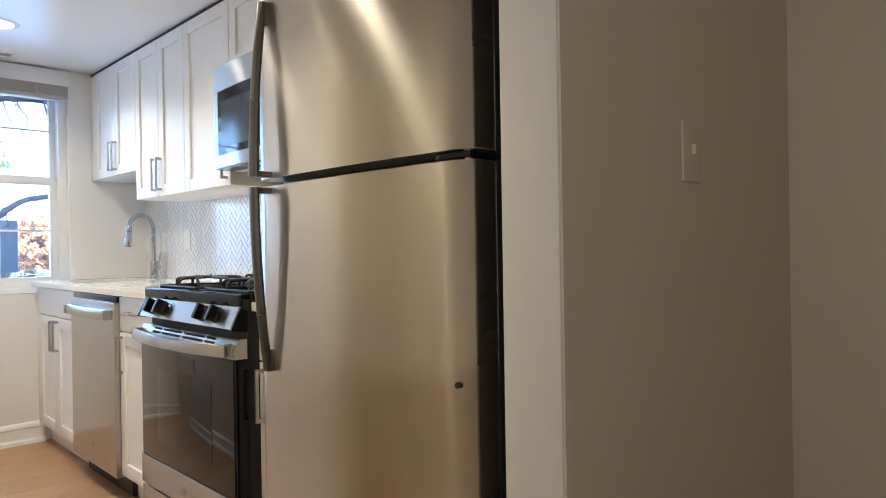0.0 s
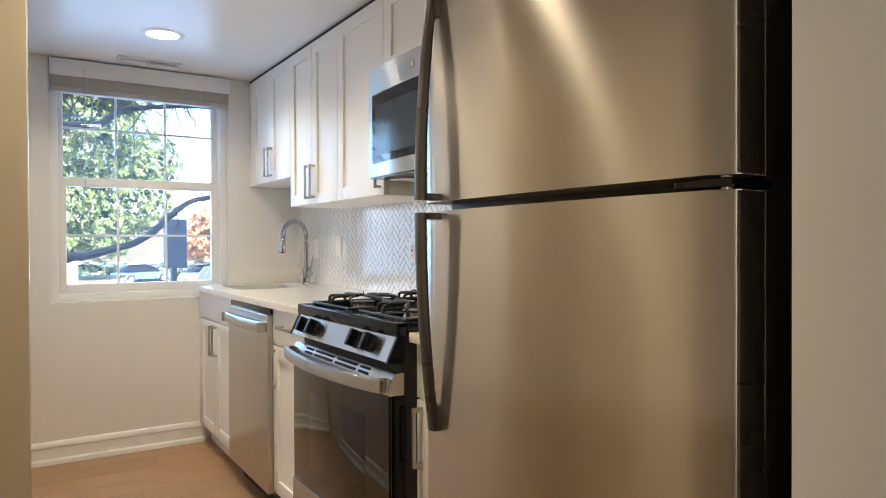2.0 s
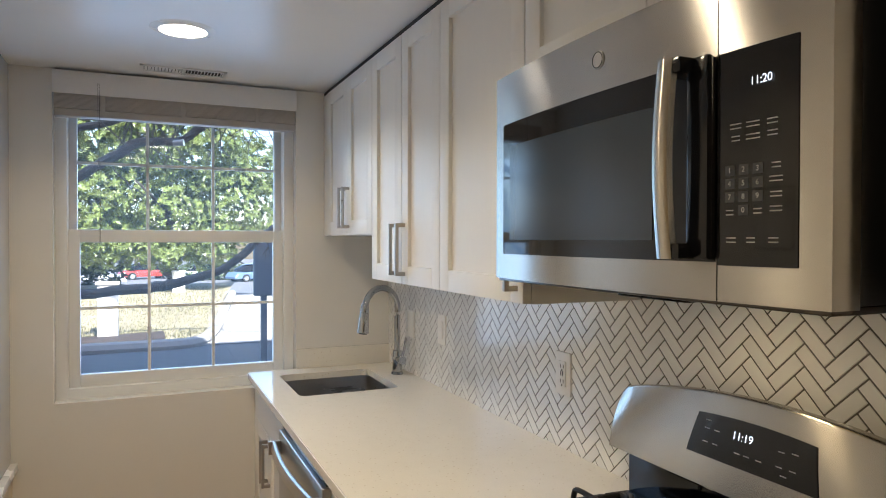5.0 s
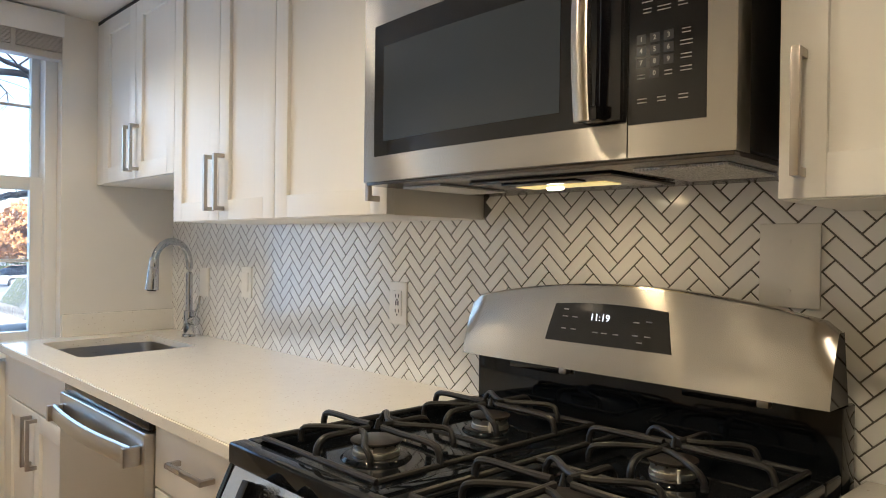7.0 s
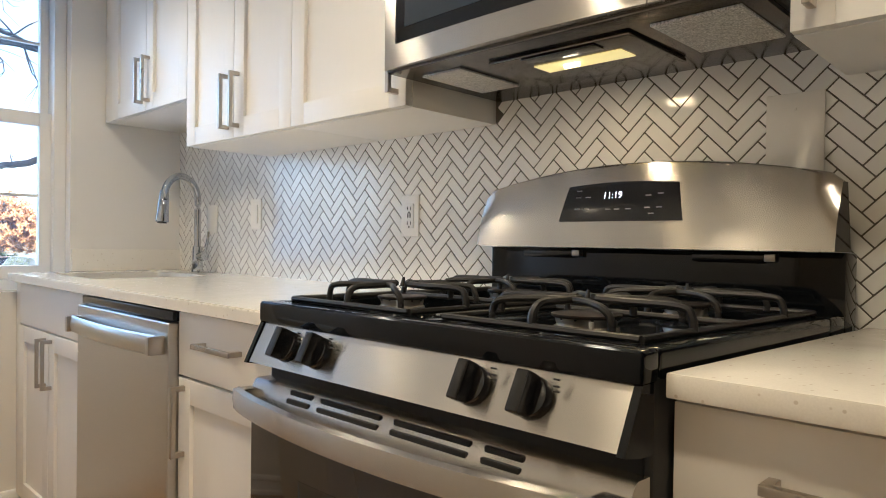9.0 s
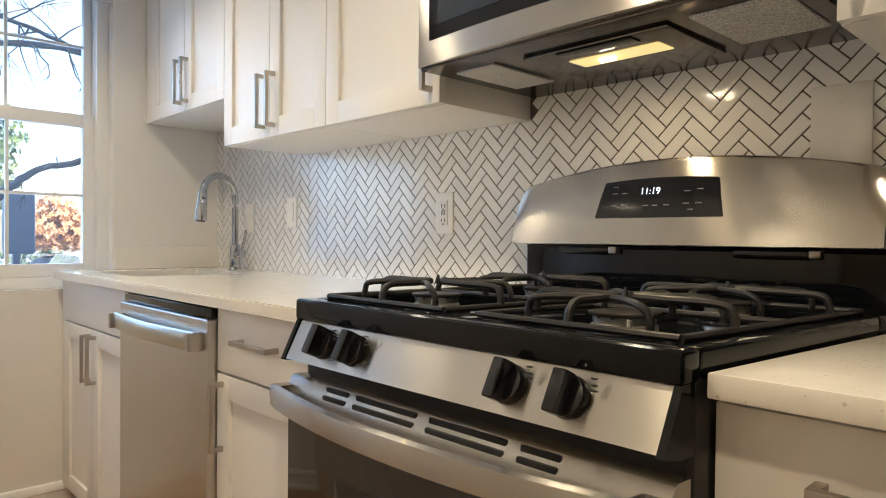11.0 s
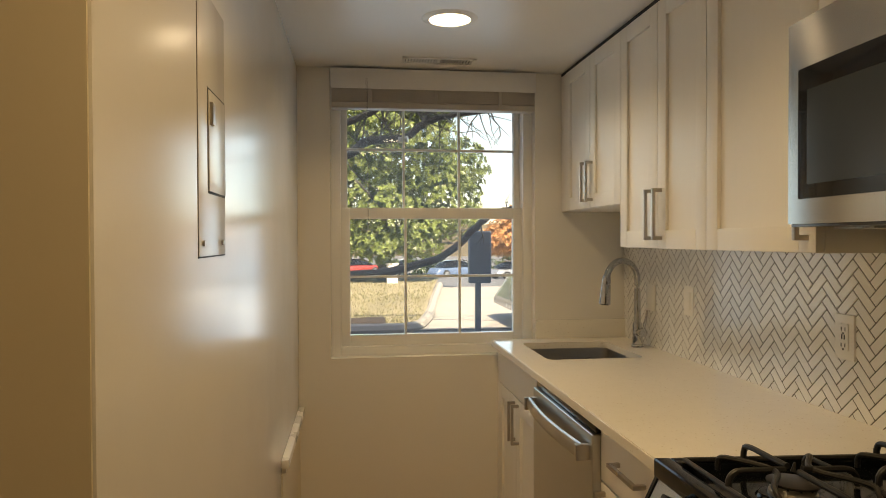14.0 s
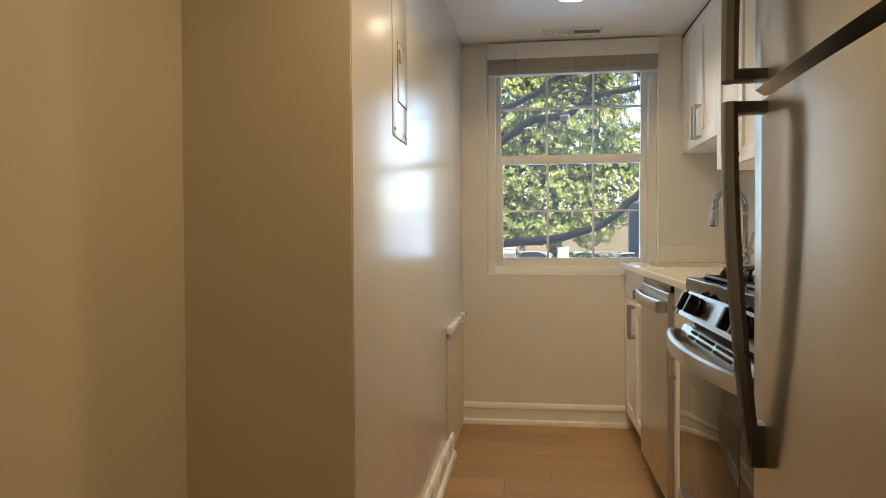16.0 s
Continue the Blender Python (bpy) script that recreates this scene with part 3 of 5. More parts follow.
def shaker(name, parent, x, y0, y1, z0, z1, w=0.057, flat=False):
    """A door or drawer front, 20 mm thick, with its face at x."""
    g = 0.0015
    y0, y1, z0, z1 = y0 + g, y1 - g, z0 + g, z1 - g
    if flat:
        return part(name, bx(x, x + 0.02, y0, y1, z0, z1, 0.0012), M["cabinet"], parent)
    d = part(name, bx(x + 0.010, x + 0.018, y0 + w - 0.004, y1 - w + 0.004, z0 + w - 0.004, z1 - w + 0.004), M["cabinet"], parent)
    part("stile", bx(x, x + 0.02, y0, y0 + w, z0, z1, 0.0012), M["cabinet"], d)
    part("stile", bx(x, x + 0.02, y1 - w, y1, z0, z1, 0.0012), M["cabinet"], d)
    part("rail", bx(x, x + 0.02, y0 + w, y1 - w, z0, z0 + w, 0.0012), M["cabinet"], d)
    part("rail", bx(x, x + 0.02, y0 + w, y1 - w, z1 - w, z1, 0.0012), M["cabinet"], d)
    return d


def upper(y0, y1, z0, z1, label, splits, handles, fill=0.0):
    t = thing("wall_cabinet", label, "cabinet", (-0.16, (y0 + y1) / 2, z0), group="white wall cabinets")
    part("body", bx(UF + 0.021, -0.0008, y0 + 0.0008, y1 - 0.0008, z0, z1, 0.001), M["cabinet"], t)
    ys = [y0, *splits, y1 - fill]
    if fill:
        part("filler", bx(UF + 0.004, UF + 0.02, y1 - fill + 0.001, y1 - 0.001, z0, z1, 0.001), M["cabinet"], t)
    for a, b, h in zip(ys, ys[1:], handles):
        d = shaker("door", t, UF, a, b, z0, z1)
        if h is not None:
            pull(d, UF, (a + 0.030) if h == 0 else (b - 0.030), z0 + 0.028, 0.165)
    return t


UT = 2.168
upper(1.067, WY - 0.002, 1.532, UT, "short white shaker wall cabinet above the sink", [1.392], (1, 0), fill=0.075)
upper(0.457, 1.067, 1.372, UT, "white shaker double wall cabinet above the worktop", [0.762], (1, 0))
upper(0.004, 0.457, 1.372, UT, "white shaker single wall cabinet beside the microwave", [], (0,))
upper(-0.765, 0.002, 1.853, UT, "low white wall cabinet over the microwave", [-0.381], (None, None))
upper(-1.17, -0.787, 1.372, UT, "white shaker wall cabinet beside the fridge", [], (1,))
# dark strip puts the shade of the gap under the ceiling into colour
solid("scribe_trim", bx(UF + 0.004, UF + 0.02, -1.17, WY - 0.002, UT + 0.001, CEIL - 0.002, 0.001), M["slot"], "dark strip standing for the shaded gap above the wall cabinets", "trim", "structure")


def base(y0, y1, label, drawers, doors, handles, hz, drawer_handle=False, fill=0.0):
    t = thing("base_cabinet", label, "cabinet", (-0.3, (y0 + y1) / 2, 0), group="white base cabinets")
    if doors:
        # open-topped carcass round the sink
        bm = bx(BF + 0.021, -0.012, y0 + 0.001, y0 + 0.019, 0.105, CT - 0.0295)
        bx(BF + 0.021, -0.012, y1 - 0.019, y1 - 0.001, 0.105, CT - 0.0295, bm=bm)
        bx(BF + 0.021, -0.012, y0 + 0.019, y1 - 0.019, 0.105, 0.123, bm=bm)
        bx(BF + 0.021, BF + 0.039, y0 + 0.019, y1 - 0.019, 0.70, CT - 0.0295, bm=bm)
    else:
        bm = bx(BF + 0.021, -0.012, y0 + 0.001, y1 - 0.001, 0.105, CT - 0.0295, 0.001)
    part("body", bm, M["cabinet"], t)
    part("toe_kick", bx(-0.565, -0.55, y0, y1, 0, 0.105), M["cabinet"], t)
    y1 = y1 - fill
    if fill:
        part("filler", bx(BF + 0.004, BF + 0.02, y1 + 0.001, y1 + fill - 0.001, 0.11, CT - 0.032, 0.001), M["cabinet"], t)
    d = shaker("drawer_front", t, BF, y0, y1, 0.748, CT - 0.034, flat=True)
    if drawer_handle:
        pull(d, BF, (y0 + y1) / 2 - 0.068, 0.832, 0.165, False)
    ys = [y0, *doors, y1]
    for a, b, h in zip(ys, ys[1:], handles):
        d = shaker("door", t, BF, a, b, 0.112, 0.745)
        pull(d, BF, (a + 0.030) if h == 0 else (b - 0.030), hz, 0.165)
    return t


base(1.062, WY - 0.002, "white shaker sink base cabinet with two doors", 1, [1.400], (1, 0), 0.562, fill=0.05)
base(0.003, 0.444, "white shaker base cabinet with one drawer", 1, [], (1,), 0.562, drawer_handle=True)
base(-1.165, -0.768, "narrow white base cabinet between range and fridge", 1, [], (1,), 0.562, drawer_handle=True)

# worktops
SX0, SX1, SY0, SY1 = -0.545, -0.150, 1.235, 1.665


def slab_with_hole(x0, x1, y0, y1, z0, z1, hx0, hx1, hy0, hy1, r=0.03):
    """A stone slab with a round-cornered cut-out."""
    bm = bmesh.new()
    hole = []
    for cx, cy, a0 in ((hx1 - r, hy1 - r, 0), (hx0 + r, hy1 - r, 90), (hx0 + r, hy0 + r, 180), (hx1 - r, hy0 + r, 270)):
        for k in range(6):
            a = radians(a0 + 18 * k)
            hole.append((cx + r * math.cos(a), cy + r * math.sin(a)))
    outer = []
    for hx, hy in hole:
        ox = x1 if hx > (hx0 + hx1) / 2 else x0
        oy = y1 if hy > (hy0 + hy1) / 2 else y0
        outer.append((ox, oy))
    rings = {}
    for z in (z0, z1):
        rings[z] = [bm.verts.new((x, y, z)) for x, y in hole]
    corner = {(x, y, z): bm.verts.new((x, y, z)) for x in (x0, x1) for y in (y0, y1) for z in (z0, z1)}
    n = len(hole)
    for z in (z0, z1):
        for i in range(n):
            j = (i + 1) % n
            a, b = corner[(*outer[i], z)], corner[(*outer[j], z)]
            bm.faces.new((rings[z][i], rings[z][j], b) if a is b else (rings[z][i], rings[z][j], b, a))
    for i in range(n):
        j = (i + 1) % n
        bm.faces.new((rings[z0][i], rings[z0][j], rings[z1][j], rings[z1][i]))
    sq = [(x0, y0), (x1, y0), (x1, y1), (x0, y1)]
    for p, q in zip(sq, sq[1:] + sq[:1]):
        bm.faces.new((corner[(*p, z0)], corner[(*q, z0)], corner[(*q, z1)], corner[(*p, z1)]))
    bmesh.ops.recalc_face_normals(bm, faces=bm.faces[:])
    rim = [e for e in bm.edges if all(abs(v.co.z - z1) < 1e-6 for v in e.verts) and (all(abs(v.co.x - x0) < 1e-6 for v in e.verts)
           or all(abs(v.co.y - y0) < 1e-6 for v in e.verts))]
    bmesh.ops.bevel(bm, geom=rim, offset=0.003, segments=2, affect="EDGES")
    return bm


bm = slab_with_hole(-0.658, -0.0005, 0.002, WY - 0.001, CT - 0.028, CT, SX0, SX1, SY0, SY1)
for v in bm.verts:
    if v.co.y < 0.1:
        v.co.y -= ASKEW * (v.co.x + 0.69)
solid("worktop", bm, M["quartz"],
      "pale polished quartz worktop with sink cut-out", "worktop")
bm = bx(-0.658, -0.0005, -1.18, -0.768, CT - 0.028, CT, 0.003)
for v in bm.verts:
    if v.co.y > -0.9:
        v.co.y -= ASKEW * (v.co.x + 0.69)
solid("worktop", bm, M["quartz"], "short pale quartz worktop beside the range", "worktop")
solid("side_splash", bx(-0.444, -0.002, WY - 0.014, WY - 0.0005, CT + 0.0005, 1.020, 0.002), M["quartz"], "low quartz upstand on the window wall", "upstand")

# undermount sink
sink = thing("sink", "square stainless steel undermount sink bowl", "sink", (-0.35, 1.45, CT - 0.23))
bm = bmesh.new()


def bowl(u, v):
    a = 2 * math.pi * u
    c, s = math.cos(a), math.sin(a)
    e = 0.22
    px, py = math.copysign(abs(c) ** e, c), math.copysign(abs(s) ** e, s)
    shrink = 1.03 - 0.05 * v if v < 0.85 else (1.03 - 0.05 * 0.85) * (1 - ((v - 0.85) / 0.15) ** 2 * 0.06)
    if v >= 0.999:
        shrink = 0.0
    return ((SX0 + SX1) / 2 + px * shrink * (SX1 - SX0) / 2, (SY0 + SY1) / 2 + py * shrink * (SY1 - SY0) / 2, CT - 0.029 - 0.2 * min(v / 0.93, 1.0))


part("bowl", sheet(64, 14, bowl, bm), M["sinksteel"], sink)
part("drain", cyl((-0.345, 1.45, CT - 0.2285), (-0.345, 1.45, CT - 0.224), 0.045, 0.042, seg=24), M["chrome"], sink, "chrome drain")

# pull-down faucet
fa = thing("faucet", "chrome pull-down gooseneck kitchen faucet", "faucet", (-0.070, 1.490, CT))
FX, FY = -0.070, 1.490
bm = cyl((FX, FY, CT + 0.0005), (FX, FY, CT + 0.012), 0.027, 0.025, bevel=0.002)
cyl((FX, FY, CT + 0.010), (FX, FY, CT + 0.105), 0.0225, 0.0205, bm=bm, bevel=0.003)
part("base", bm, M["chrome"], fa)
neck = [(FX, FY, CT + 0.10), (FX, FY, CT + 0.18), (FX, FY, CT + 0.27)]
R = 0.093
dx, dy = -0.92, -0.39
for k in range(0, 9):
    a = radians(180 - 20.5 * k)
    neck.append((FX + dx * R * (1 + math.cos(a)), FY + dy * R * (1 + math.cos(a)), CT + 0.285 + R * math.sin(a)))
part("neck", tube(smooth_path(neck, 4), 0.0138, 16), M["chrome"], fa)
end = Vector(neck[-1])
down = Vector((dx * 0.10, dy * 0.10, -1)).normalized()
bm = cyl(end - down * 0.005, end + down * 0.03, 0.0165, 0.0190, bm=None, bevel=0.001)
cyl(end + down * 0.031, end + down * 0.115, 0.0190, 0.0245, bm=bm, bevel=0.003)
sp = part("spray_head", bm, M["chrome"], fa)
part("nozzle", cyl(end + down * 0.112, end + down * 0.119, 0.017, seg=20), M["black_plastic"], sp, "dark rubber nozzle")
bm = cyl((FX, FY - 0.018, CT + 0.065), (FX + 0.004, FY - 0.058, CT + 0.068), 0.017, 0.019, bevel=0.003)
part("valve", bm, M["chrome"], fa)
part("lever", tube([(FX + 0.004, FY - 0.05, CT + 0.075), (FX + 0.012, FY - 0.055, CT + 0.115), (FX + 0.02, FY - 0.055, CT + 0.165)], lambda s: 0.0065 - 0.002 * s, 10), M["chrome"], fa)

# dishwasher
dw = thing("dishwasher", "stainless steel dishwasher with bowed bar handle", "dishwasher", (-0.33, 0.75, 0))
DF = -0.655
part("tub", bx(DF + 0.05, -0.03, 0.452, 1.052, 0.09, 0.895, 0.002), M["black_metal"], dw)
part("control_edge", bx(DF + 0.012, DF + 0.05, 0.452, 1.052, 0.872, 0.896, 0.002), M["black_plastic"], dw, "black top control strip")
dd = part("door", bx(DF, DF + 0.05, 0.449, 1.056, 0.098, 0.870, 0.006, 3), M["steel_soft"], dw)
part("kick_plate", bx(-0.585, -0.57, 0.452, 1.052, 0.002, 0.095), M["black_metal"], dw)
hp = []
for k in range(15):
    s = k / 14
    hp.append((DF - 0.022 - 0.030 * math.sin(math.pi * s), 0.475 + 0.555 * s, 0.817))
bm = tube(hp, 0.0185, 12, squash=1.3)
bm.transform(Matrix.Translation((DF - 0.02, 0, 0.817)) @ Matrix.Diagonal((0.55, 1, 1, 1)) @ Matrix.Translation((-(DF - 0.02), 0, -0.817)))
for y in (0.475, 1.03):
    bx(DF - 0.040, DF, y - 0.009, y + 0.009, 0.795, 0.839, 0.003, bm=bm)
part("handle", bm, M["steel_soft"], dd, "bowed steel handle")
part("badge", cyl((DF - 0.0005, 0.75, 0.19), (DF - 0.002, 0.75, 0.19), 0.013, seg=24), M["nickel"], dd, "small round badge")

# ---- range ----
RY0, RY1 = -0.760, -0.003       # right and left sides
rng = thing("gas_range", "freestanding stainless and black gas range", "range", (-0.35, RY1, 0))
part("body", bx(-0.665, -0.03, RY0, RY1, 0.03, 0.925, 0.004), M["black_metal"], rng)
bm = bx(-0.64, -0.60, RY0 + 0.03, RY1 - 0.03, 0.0, 0.03)
part("foot_rail", bm, M["black_metal"], rng)
# cooktop: raised rim round a sunken black enamel pan
CZ = 0.957
bm = bx(-0.665, -0.12, RY0 + 0.03, RY1 - 0.03, 0.915, CZ - 0.018)
top = part("cooktop", bm, M["black_enamel"], rng, "glossy black enamel cooktop")
part("front_rim", bx(-0.690, -0.655, RY0, RY1, 0.918, CZ, 0.007, 3), M["black_enamel"], top)
for a in (RY0, RY1 - 0.040):
    part("side_rim", bx(-0.656, -0.149, a, a + 0.040, 0.918, CZ - 0.0005, 0.006, 3), M["black_enamel"], top)
part("rear_rim", bx(-0.150, -0.085, RY0, RY1, 0.918, CZ, 0.006, 3), M["black_enamel"], top)
part("middle_rib", bx(-0.654, -0.151, -0.425, -0.338, 0.915, CZ - 0.009, 0.006), M["black_enamel"], top)
BX = (-0.520, -0.245)
BY = (-0.190, -0.573)
for ix, x in enumerate(BX):
    for iy, y in enumerate(BY):
        r = (0.045, 0.036)[ix] if iy else (0.040, 0.036)[ix]
        b = part("burner", cyl((x, y, CZ - 0.018), (x, y, CZ - 0.012), r * 1.5, r * 1.35, 32, bevel=0.001), M["black_enamel"], rng)
        head = part("burner_head", cyl((x, y, CZ - 0.012), (x, y, CZ - 0.003), r * 1.00, r * 0.98, 32, bevel=0.0015), M["brass"], b, "dull aluminium burner head")
        part("flame_ring", cyl((x, y, CZ - 0.003), (x, y, CZ + 0.009), r * 0.90, r * 0.96, 32, bevel=0.001), M["brass"], b, "dull aluminium ring with flame ports")
        part("burner_cap", cyl((x, y, CZ + 0.009), (x, y, CZ + 0.0145), r * 1.04, r * 1.08, 32, bevel=0.002), M["cap"], b, "dark iron burner cap")
        for k in range(12):
            a = math.pi * (k + 0.5) / 6
            c = Vector((x + math.cos(a) * r * 0.95, y + math.sin(a) * r * 0.95, CZ + 0.0065))
            part("flame_port", cyl(c, c + Vector((0, 0, 0.003)), 0.0017, seg=6), M["slot"], b)
        part("igniter", cyl((x - r * 0.9, y - r * 0.8, CZ - 0.012), (x - r * 0.9, y - r * 0.8, CZ + 0.008), 0.003, seg=8), M["plastic"], b)
GZ = CZ + 0.034
for y in BY:
    g = part("grate", tube(smooth_path([(-0.640, y - 0.155, CZ + 0.004), (-0.640, y + 0.155, CZ + 0.004)], 2), 0.0053, 8), M["iron"], rng, "black cast iron grate")
    for a, b in (((-0.640, y - 0.155), (-0.130, y - 0.155)), ((-0.640, y + 0.155), (-0.130, y + 0.155)), ((-0.130, y - 0.155), (-0.130, y + 0.155)), ((-0.384, y - 0.155), (-0.384, y + 0.155))):
        part("grate_bar", tube([(*a, CZ + 0.004), (*b, CZ + 0.004)], 0.0053, 8), M["iron"], g)
    for x in BX:
        for k, (ux, uy, reach) in enumerate(((-1, 0, 0.120), (1, 0, 0.120), (0, 1, 0.155), (0, -1, 0.155))):
            p = lambda d, z: (x + ux * d, y + uy * d, z)
            reach_k = min(reach, 0.118 if k < 2 else 0.155)
            part("grate_arm", tube(smooth_path([p(reach_k, CZ + 0.004), p(reach_k - 0.003, GZ - 0.012), p(reach_k - 0.018, GZ), p(0.06, GZ + 0.001), p(0.016, GZ + 0.002)], 4), 0.0058, 8), M["iron"], g)
        # raised loops across the corner of each burner
        for sx in (-1, 1):
            pts = [(x + sx * 0.085, y - 0.095, CZ + 0.004), (x + sx * 0.085, y - 0.093, GZ - 0.014), (x + sx * 0.082, y - 0.075, GZ), (x + sx * 0.035, y, GZ + 0.001),
                   (x + sx * 0.082, y + 0.075, GZ), (x + sx * 0.085, y + 0.093, GZ - 0.014), (x + sx * 0.085, y + 0.095, CZ + 0.004)]
            part("grate_arm", tube(smooth_path(pts, 4), 0.0052, 8), M["iron"], g)
        part("grate_fin", cyl((x, y, GZ - 0.003), (x + 0.003, y, GZ + 0.014), 0.005, 0.002, 8), M["iron"], g)
# sloping control panel
bm = extrude_profile([(-0.640, 0.918), (-0.684, 0.918), (-0.716, 0.850), (-0.690, 0.846), (-0.640, 0.846)], RY0 + 0.012, RY1 - 0.012)
cp = part("control_panel", bm, M["steel"], rng, "brushed steel control panel")
for y in (RY0 + 0.001, RY1 - 0.011):
    part("end_cap", extrude_profile([(-0.640, 0.920), (-0.686, 0.920), (-0.719, 0.848), (-0.690, 0.842), (-0.640, 0.842)], y, y + 0.010), M["black_enamel"], cp)
nrm = Vector((-0.905, 0, 0.425)).normalized()
for y in (-0.118, -0.205, -0.535, -0.628):
    c = Vector((-0.700, y, 0.886))
    k = part("knob", cyl(c, c + nrm * 0.012, 0.027, 0.025, 28, bevel=0.002), M["black_plastic"], cp, "black plastic knob")
    bm = bmesh.new()
    blade = bx(-0.0095, 0.0095, -0.026, 0.026, 0.010, 0.034, 0.004, 3)
    blade.transform(Matrix.Translation(c) @ nrm.to_track_quat("Z", "Y").to_matrix().to_4x4())
    part("grip", blade, M["black_plastic"], k)
    for dz in (0.002, -0.006, -0.012):
        q = c + Vector((-0.004, -0.036, dz + 0.026)) + nrm * 0.0005
        part("mark", bx(q.x - 0.001, q.x + 0.001, q.y - 0.004, q.y + 0.004, q.z - 0.001, q.z + 0.001), M["slot"], cp)
# vent gap, its shade put in as a dark block, and oven door
part("vent_gap", bx(-0.668, -0.640, RY0 + 0.01, RY1 - 0.01, 0.812, 0.845), M["slot"], rng)
OF = -0.705
door = part("oven_door", bx(OF, -0.666, RY0 + 0.002, RY1 - 0.002, 0.212, 0.755, 0.004), M["black_enamel"], rng)
part("door_top", extrude_profile([(-0.668, 0.757), (OF - 0.006, 0.757), (OF - 0.008, 0.785), (OF + 0.009, 0.815), (OF + 0.014, 0.818), (-0.668, 0.818)], RY0 + 0.002, RY1 - 0.002), M["steel"], door, "brushed steel door top with slots")
for a, b in ((-0.125, -0.185), (-0.210, -0.355), (-0.385, -0.530), (-0.555, -0.615)):
    for z in (0.797, 0.810):
        sx = OF - 0.008 + 0.017 * (z - 0.785) / 0.030
        part("slot", bx(sx - 0.0028, sx + 0.004, b, a, z - 0.004, z + 0.004, 0.0012), M["slot"], door)
part("door_glass", bx(OF - 0.004, OF - 0.0005, RY0 + 0.012, RY1 - 0.012, 0.325, 0.754, 0.002), M["oven_glass"], door, "dark oven door glass")
part("window", bx(OF - 0.0048, OF - 0.0042, RY0 + 0.16, RY1 - 0.16, 0.40, 0.67, 0.0002), M["dark_glass"], door, "slightly darker viewing window")
part("door_bottom", bx(OF - 0.006, OF + 0.002, RY0 + 0.002, RY1 - 0.002, 0.214, 0.322, 0.004), M["steel"], door, "brushed steel lower strip")
part("badge", cyl((OF - 0.006, -0.38, 0.268), (OF - 0.0085, -0.38, 0.268), 0.015, seg=24), M["nickel"], door, "small round badge")
# bowed flat handle
N = 24


def handle_ring(s, k):
    y = RY1 - 0.004 - (RY1 - RY0 - 0.008) * s
    bow = math.sin(math.pi * min(max((s - 0.0) / 1.0, 0), 1)) ** 0.75
    x = OF - 0.024 - 0.047 * bow
    prof = [(0.0, -0.022), (-0.010, -0.019), (-0.013, 0.0), (-0.010, 0.016), (0.0, 0.019), (0.010, 0.014), (0.011, -0.016)]
    q = prof[k % 7]
    return Vector((x + q[0], y, 0.787 + q[1]))


bm = bmesh.new()
rings = [[bm.verts.new(handle_ring(i / N, k)) for k in range(7)] for i in range(N + 1)]
for a, b in zip(rings, rings[1:]):
    for k in range(7):
        bm.faces.new((a[k], a[(k + 1) % 7], b[(k + 1) % 7], b[k]))
bm.faces.new(rings[0])
bm.faces.new(rings[-1][::-1])
for y in (RY1 - 0.018, RY0 + 0.018):
    bx(OF - 0.036, OF - 0.002, y - 0.014, y + 0.014, 0.767, 0.805, 0.003, bm=bm)
part("handle", bm, M["steel"], door, "bowed stainless steel handle")
dr = part("drawer", bx(OF - 0.004, -0.666, RY0 + 0.002, RY1 - 0.002, 0.055, 0.206, 0.005), M["steel"], rng, "stainless storage drawer")
# backguard with arched steel face
part("back_riser", bx(-0.085, -0.03, RY0, RY1, 0.918, 1.060, 0.004), M["black_enamel"], rng)
for a in (RY1 - 0.17, RY0 + 0.19):
    part("vent_block", bx(-0.098, -0.08, a - 0.065, a + 0.065, 1.040, 1.056, 0.003), M["black_plastic"], rng)
    part("vent_clip", bx(-0.099, -0.08, a - 0.085, a - 0.066, 1.042, 1.056, 0.002), M["nickel"], rng)


def guard(u, v):
    """Face of the backguard: bowed top, leaning back, rounded over the top."""
    y = RY1 - 0.001 + (RY0 + 0.002 - RY1) * u
    arch = 1.0 - (2 * u - 1) ** 2
    end = min(u, 1 - u) * 0.76
    droop = 0.012 * max(0, 1 - end / 0.016) ** 2
    ztop = 1.190 + 0.045 * arch - droop
    if v < 0.75:
        s = v / 0.75
        return Vector((-0.136 + 0.032 * s - 0.005 * math.sin(math.pi * s), y, 1.062 + (ztop - 0.006 - 1.062) * s))
    s = (v - 0.75) / 0.25
    a = math.pi / 2 * s
    return Vector((-0.104 + 0.006 * (1 - math.cos(a)), y, ztop - 0.006 + 0.006 * math.sin(a)))


bm = sheet(36, 18, guard)
# top and underside, back to the wall
sheet(36, 1, lambda u, v: guard(u, 1) + Vector((0.012 * v, 0, 0.0)), bm)
sheet(36, 1, lambda u, v: Vector((-0.136 + 0.09 * v, RY1 - 0.001 + (RY0 + 0.002 - RY1) * u, 1.062)), bm)
bg = part("backguard", bm, M["steel"], rng, "arched brushed steel backguard")
for y, s in ((RY1 - 0.001, -1), (RY0 + 0.001, 1)):
    u = 0 if s < 0 else 1
    bm = bmesh.new()
    vs = [bm.verts.new(guard(u, k / 16)) for k in range(17)] + [bm.verts.new((-0.080, y, guard(u, 1).z)), bm.verts.new((-0.060, y, 1.062))]
    bm.faces.new(vs)
    part("end_cap", bm, M["black_enamel"], bg)


